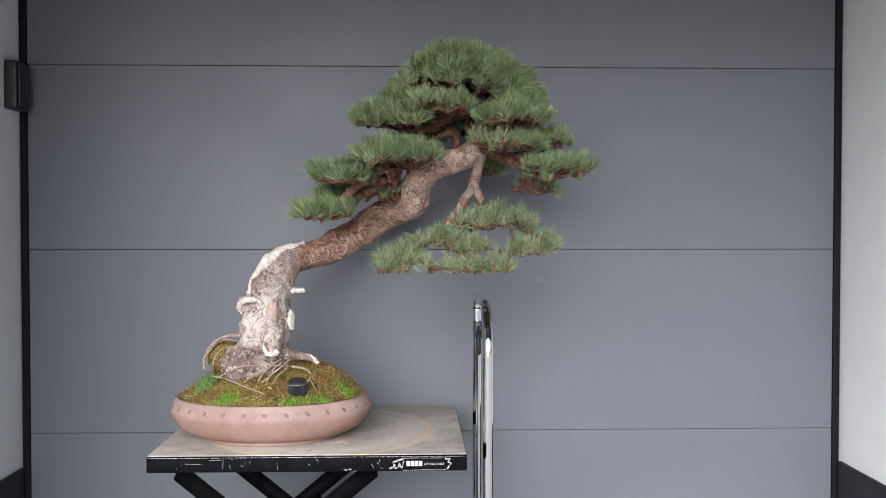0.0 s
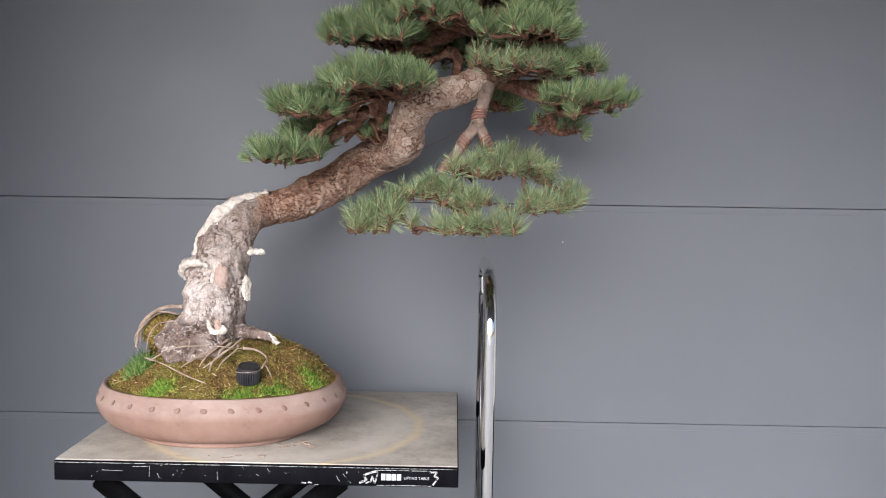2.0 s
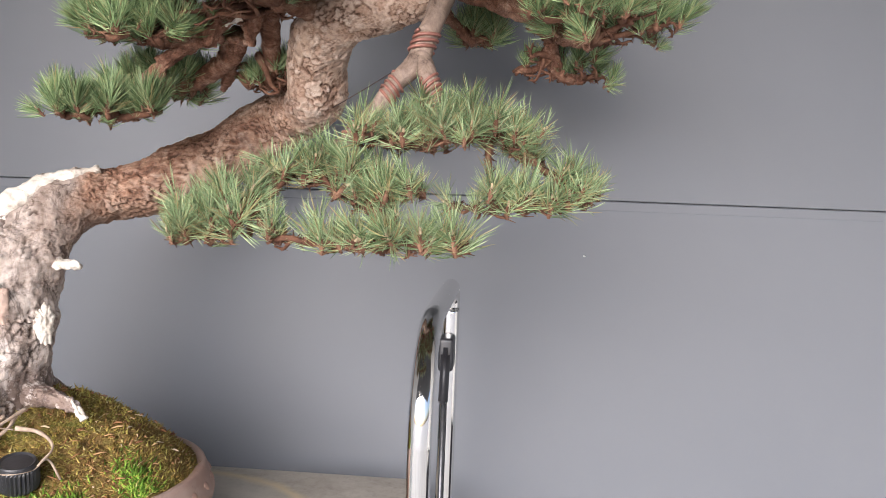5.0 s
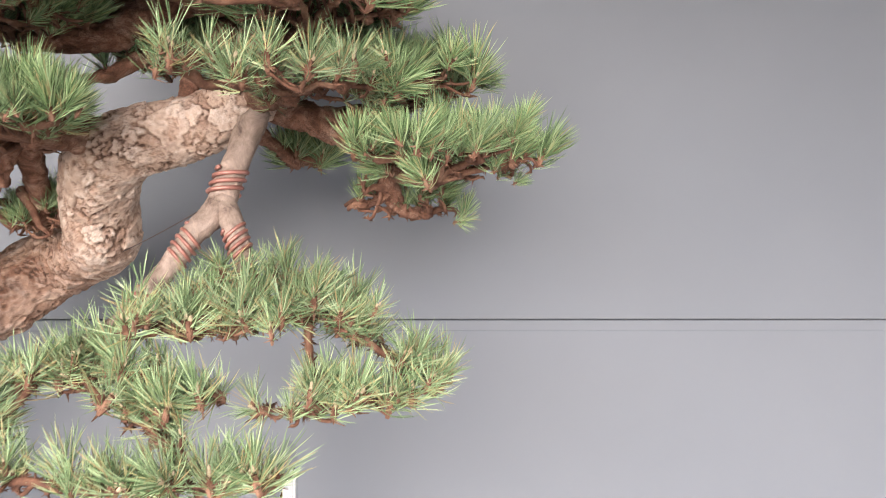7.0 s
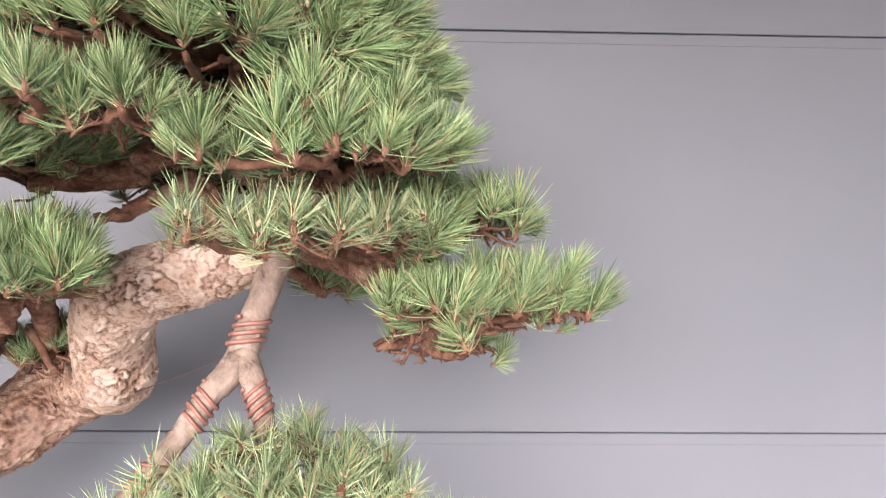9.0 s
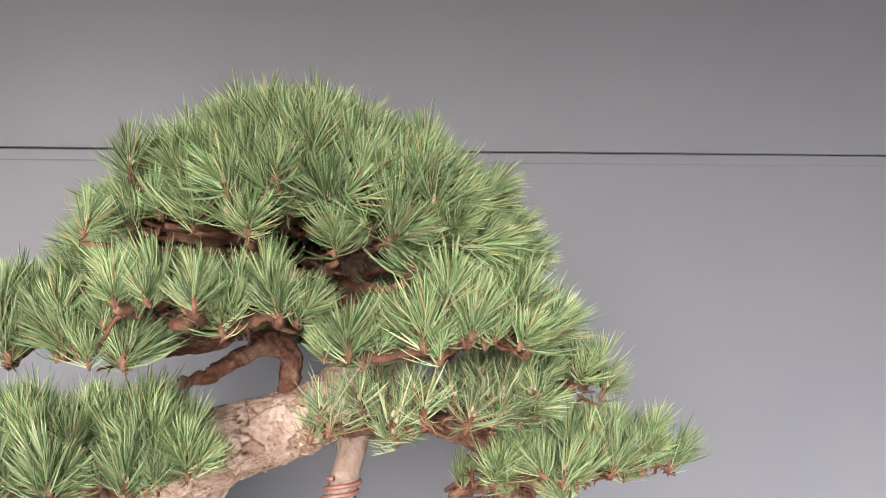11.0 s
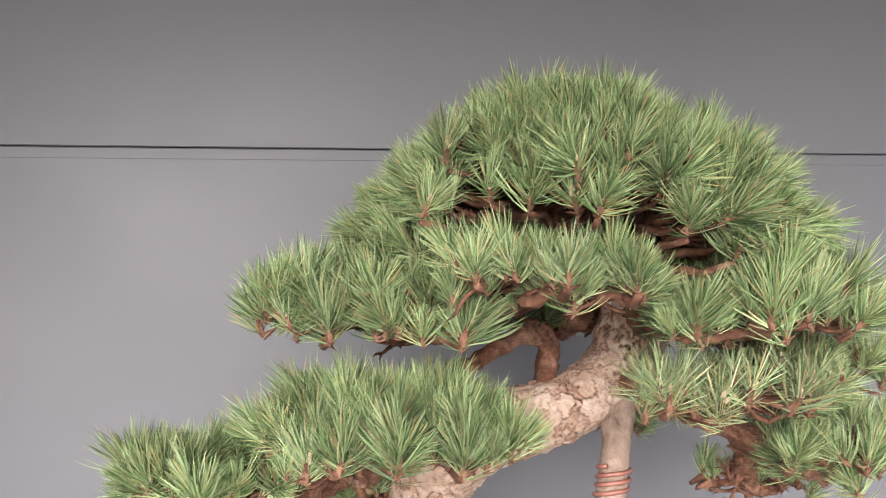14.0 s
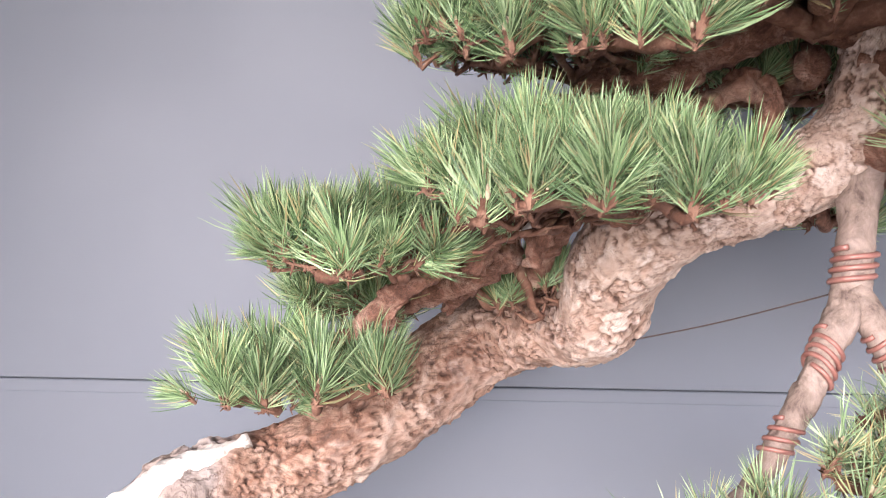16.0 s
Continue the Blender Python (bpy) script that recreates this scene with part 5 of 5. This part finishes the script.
part("bare_branch", limb_bm([(-0.122, -0.432, 1.276), (-0.130, -0.425, 1.252), (-0.133, -0.420, 1.233)], [0.010, 0.008, 0.005]), [M_TWIG, M_LIMB], pine, "knobbly stub under the left limb")
part("bare_branch", limb_bm([(-0.165, -0.400, 1.245), (-0.180, -0.350, 1.215), (-0.196, -0.325, 1.190)], [0.011, 0.010, 0.006]), [M_TWIG, M_LIMB], pine, "crooked dark limb behind the left branch")
part("bare_branch", limb_bm([(-0.208, -0.432, 1.224), (-0.226, -0.436, 1.204), (-0.234, -0.438, 1.182)], [0.007, 0.0055, 0.003]), [M_TWIG, M_LIMB], pine, "short bare stub of a limb")
part("deadwood", dead([(-0.155, -0.442, 1.252), (-0.145, -0.445, 1.256), (-0.136, -0.444, 1.260)], [0.002, 0.0035, 0.0025]), M_DEAD, pine, "bleached pruning cut")

# hanging branch with its wire
arm = limb_bm([(0.088, -0.415, 1.300), (0.080, -0.432, 1.270), (0.070, -0.450, 1.237), (0.063, -0.460, 1.214), (0.046, -0.477, 1.193), (0.032, -0.490, 1.170), (0.014, -0.503, 1.146), (-0.004, -0.516, 1.124), (-0.030, -0.540, 1.108), (-0.070, -0.560, 1.092)], [0.0150, 0.0128, 0.0120, 0.0122, 0.0102, 0.0095, 0.0080, 0.0068, 0.0060, 0.0045], 0.0007)
p2, r2 = smooth_path([(0.066, -0.458, 1.222), (0.078, -0.470, 1.200), (0.087, -0.482, 1.176), (0.100, -0.505, 1.150), (0.128, -0.530, 1.135), (0.165, -0.535, 1.130)], [0.011, 0.010, 0.009, 0.0075, 0.006, 0.004], 8)
tube(arm, p2, r2, 16, plates(0.001, 0.012))
hang = part("hanging_branch", arm, [M_YOUNG, M_YOUNG], pine, "smooth grey-brown forked branch bound with wire")


def coil(a, b, r, turns, wire, slant=0.0):
    a, b = Vector(a), Vector(b)
    d = (b - a).normalized()
    u = d.orthogonal().normalized()
    w = d.cross(u)
    path = []
    n = int(turns * 18)
    for i in range(n + 1):
        t = i / n
        an = 2 * math.pi * turns * t
        path.append(a.lerp(b, t) + (u * math.cos(an) + w * math.sin(an)) * r + d * (0.45 * r * math.cos(an + slant)))
    return tube(bmesh.new(), path, [wire] * len(path), 7)


part("wire_coil", coil((0.0738, -0.4450, 1.250), (0.0668, -0.4560, 1.226), 0.0130, 3.6, 0.0020), M_COPPER, hang, "copper wire turns")
part("wire_coil", coil((0.047, -0.476, 1.194), (0.034, -0.488, 1.173), 0.0103, 4.0, 0.0017, 2.2), M_COPPER, hang, "copper wire turns")
part("wire_coil", coil((0.0775, -0.470, 1.200), (0.0868, -0.482, 1.177), 0.0100, 4.0, 0.0017), M_COPPER, hang, "copper wire turns")
part("wire_coil", coil((0.016, -0.501, 1.149), (0.003, -0.511, 1.132), 0.0088, 3.2, 0.0015), M_COPPER, hang, "copper wire turns")
spray("upper foliage of the hanging branch", [(0.022, -0.555, 1.128), (0.075, -0.565, 1.124), (0.130, -0.555, 1.131), (0.185, -0.535, 1.134)], 25, 0.016, 0.040)
spray("back foliage of the hanging branch", [(0.050, -0.515, 1.150), (0.090, -0.505, 1.152), (0.130, -0.505, 1.150), (0.160, -0.515, 1.142)], 9, 0.012, 0.020)
spray("right slope of the hanging branch", [(0.160, -0.530, 1.132), (0.200, -0.535, 1.108), (0.235, -0.530, 1.088), (0.252, -0.525, 1.078)], 11, 0.010, 0.030)
spray("right foliage of the hanging branch", [(0.152, -0.540, 1.128), (0.150, -0.555, 1.100), (0.165, -0.555, 1.076), (0.198, -0.545, 1.069), (0.248, -0.525, 1.072)], 16, 0.010, 0.028, start=0.45)
spray("inner right foliage of the hanging branch", [(0.165, -0.555, 1.078), (0.150, -0.570, 1.066), (0.115, -0.573, 1.066)], 4, 0.003, 0.010)
spray("left foliage of the hanging branch", [(-0.020, -0.535, 1.110), (-0.050, -0.555, 1.088), (-0.100, -0.570, 1.060), (-0.165, -0.580, 1.036)], 15, 0.010, 0.034, start=0.28)
spray("inner left foliage of the hanging branch", [(-0.045, -0.560, 1.090), (-0.075, -0.585, 1.056), (-0.110, -0.600, 1.034), (-0.150, -0.600, 1.026)], 13, 0.010, 0.034, start=0.3)
spray("middle foliage of the hanging branch", [(-0.030, -0.550, 1.102), (-0.005, -0.575, 1.080), (0.040, -0.585, 1.074), (0.083, -0.585, 1.080)], 13, 0.010, 0.028)
spray("shoulder foliage of the hanging branch", [(-0.010, -0.545, 1.102), (0.012, -0.565, 1.092), (0.040, -0.575, 1.094)], 6, 0.008, 0.020)
spray("lowest foliage of the hanging branch", [(-0.075, -0.585, 1.066), (-0.050, -0.622, 1.036), (0.009, -0.640, 1.032), (0.060, -0.646, 1.030), (0.110, -0.640, 1.034), (0.132, -0.625, 1.036)], 18, 0.008, 0.016, start=0.2)
spray("lowest left foliage of the hanging branch", [(-0.075, -0.590, 1.060), (-0.100, -0.610, 1.030), (-0.145, -0.600, 1.031)], 7, 0.008, 0.020, start=0.4)
spray("linking foliage of the hanging branch", [(0.030, -0.585, 1.074), (0.055, -0.610, 1.050), (0.078, -0.630, 1.038)], 5, 0.010, 0.018)
p2, r2 = smooth_path([(-0.060, -0.335, 1.168), (0.0, -0.395, 1.193), (0.062, -0.452, 1.222)], [0.0006] * 3, 6)
part("guy_wire", tube(bmesh.new(), p2, r2, 6), M_WIRE, pine, "thin dark guy wire")
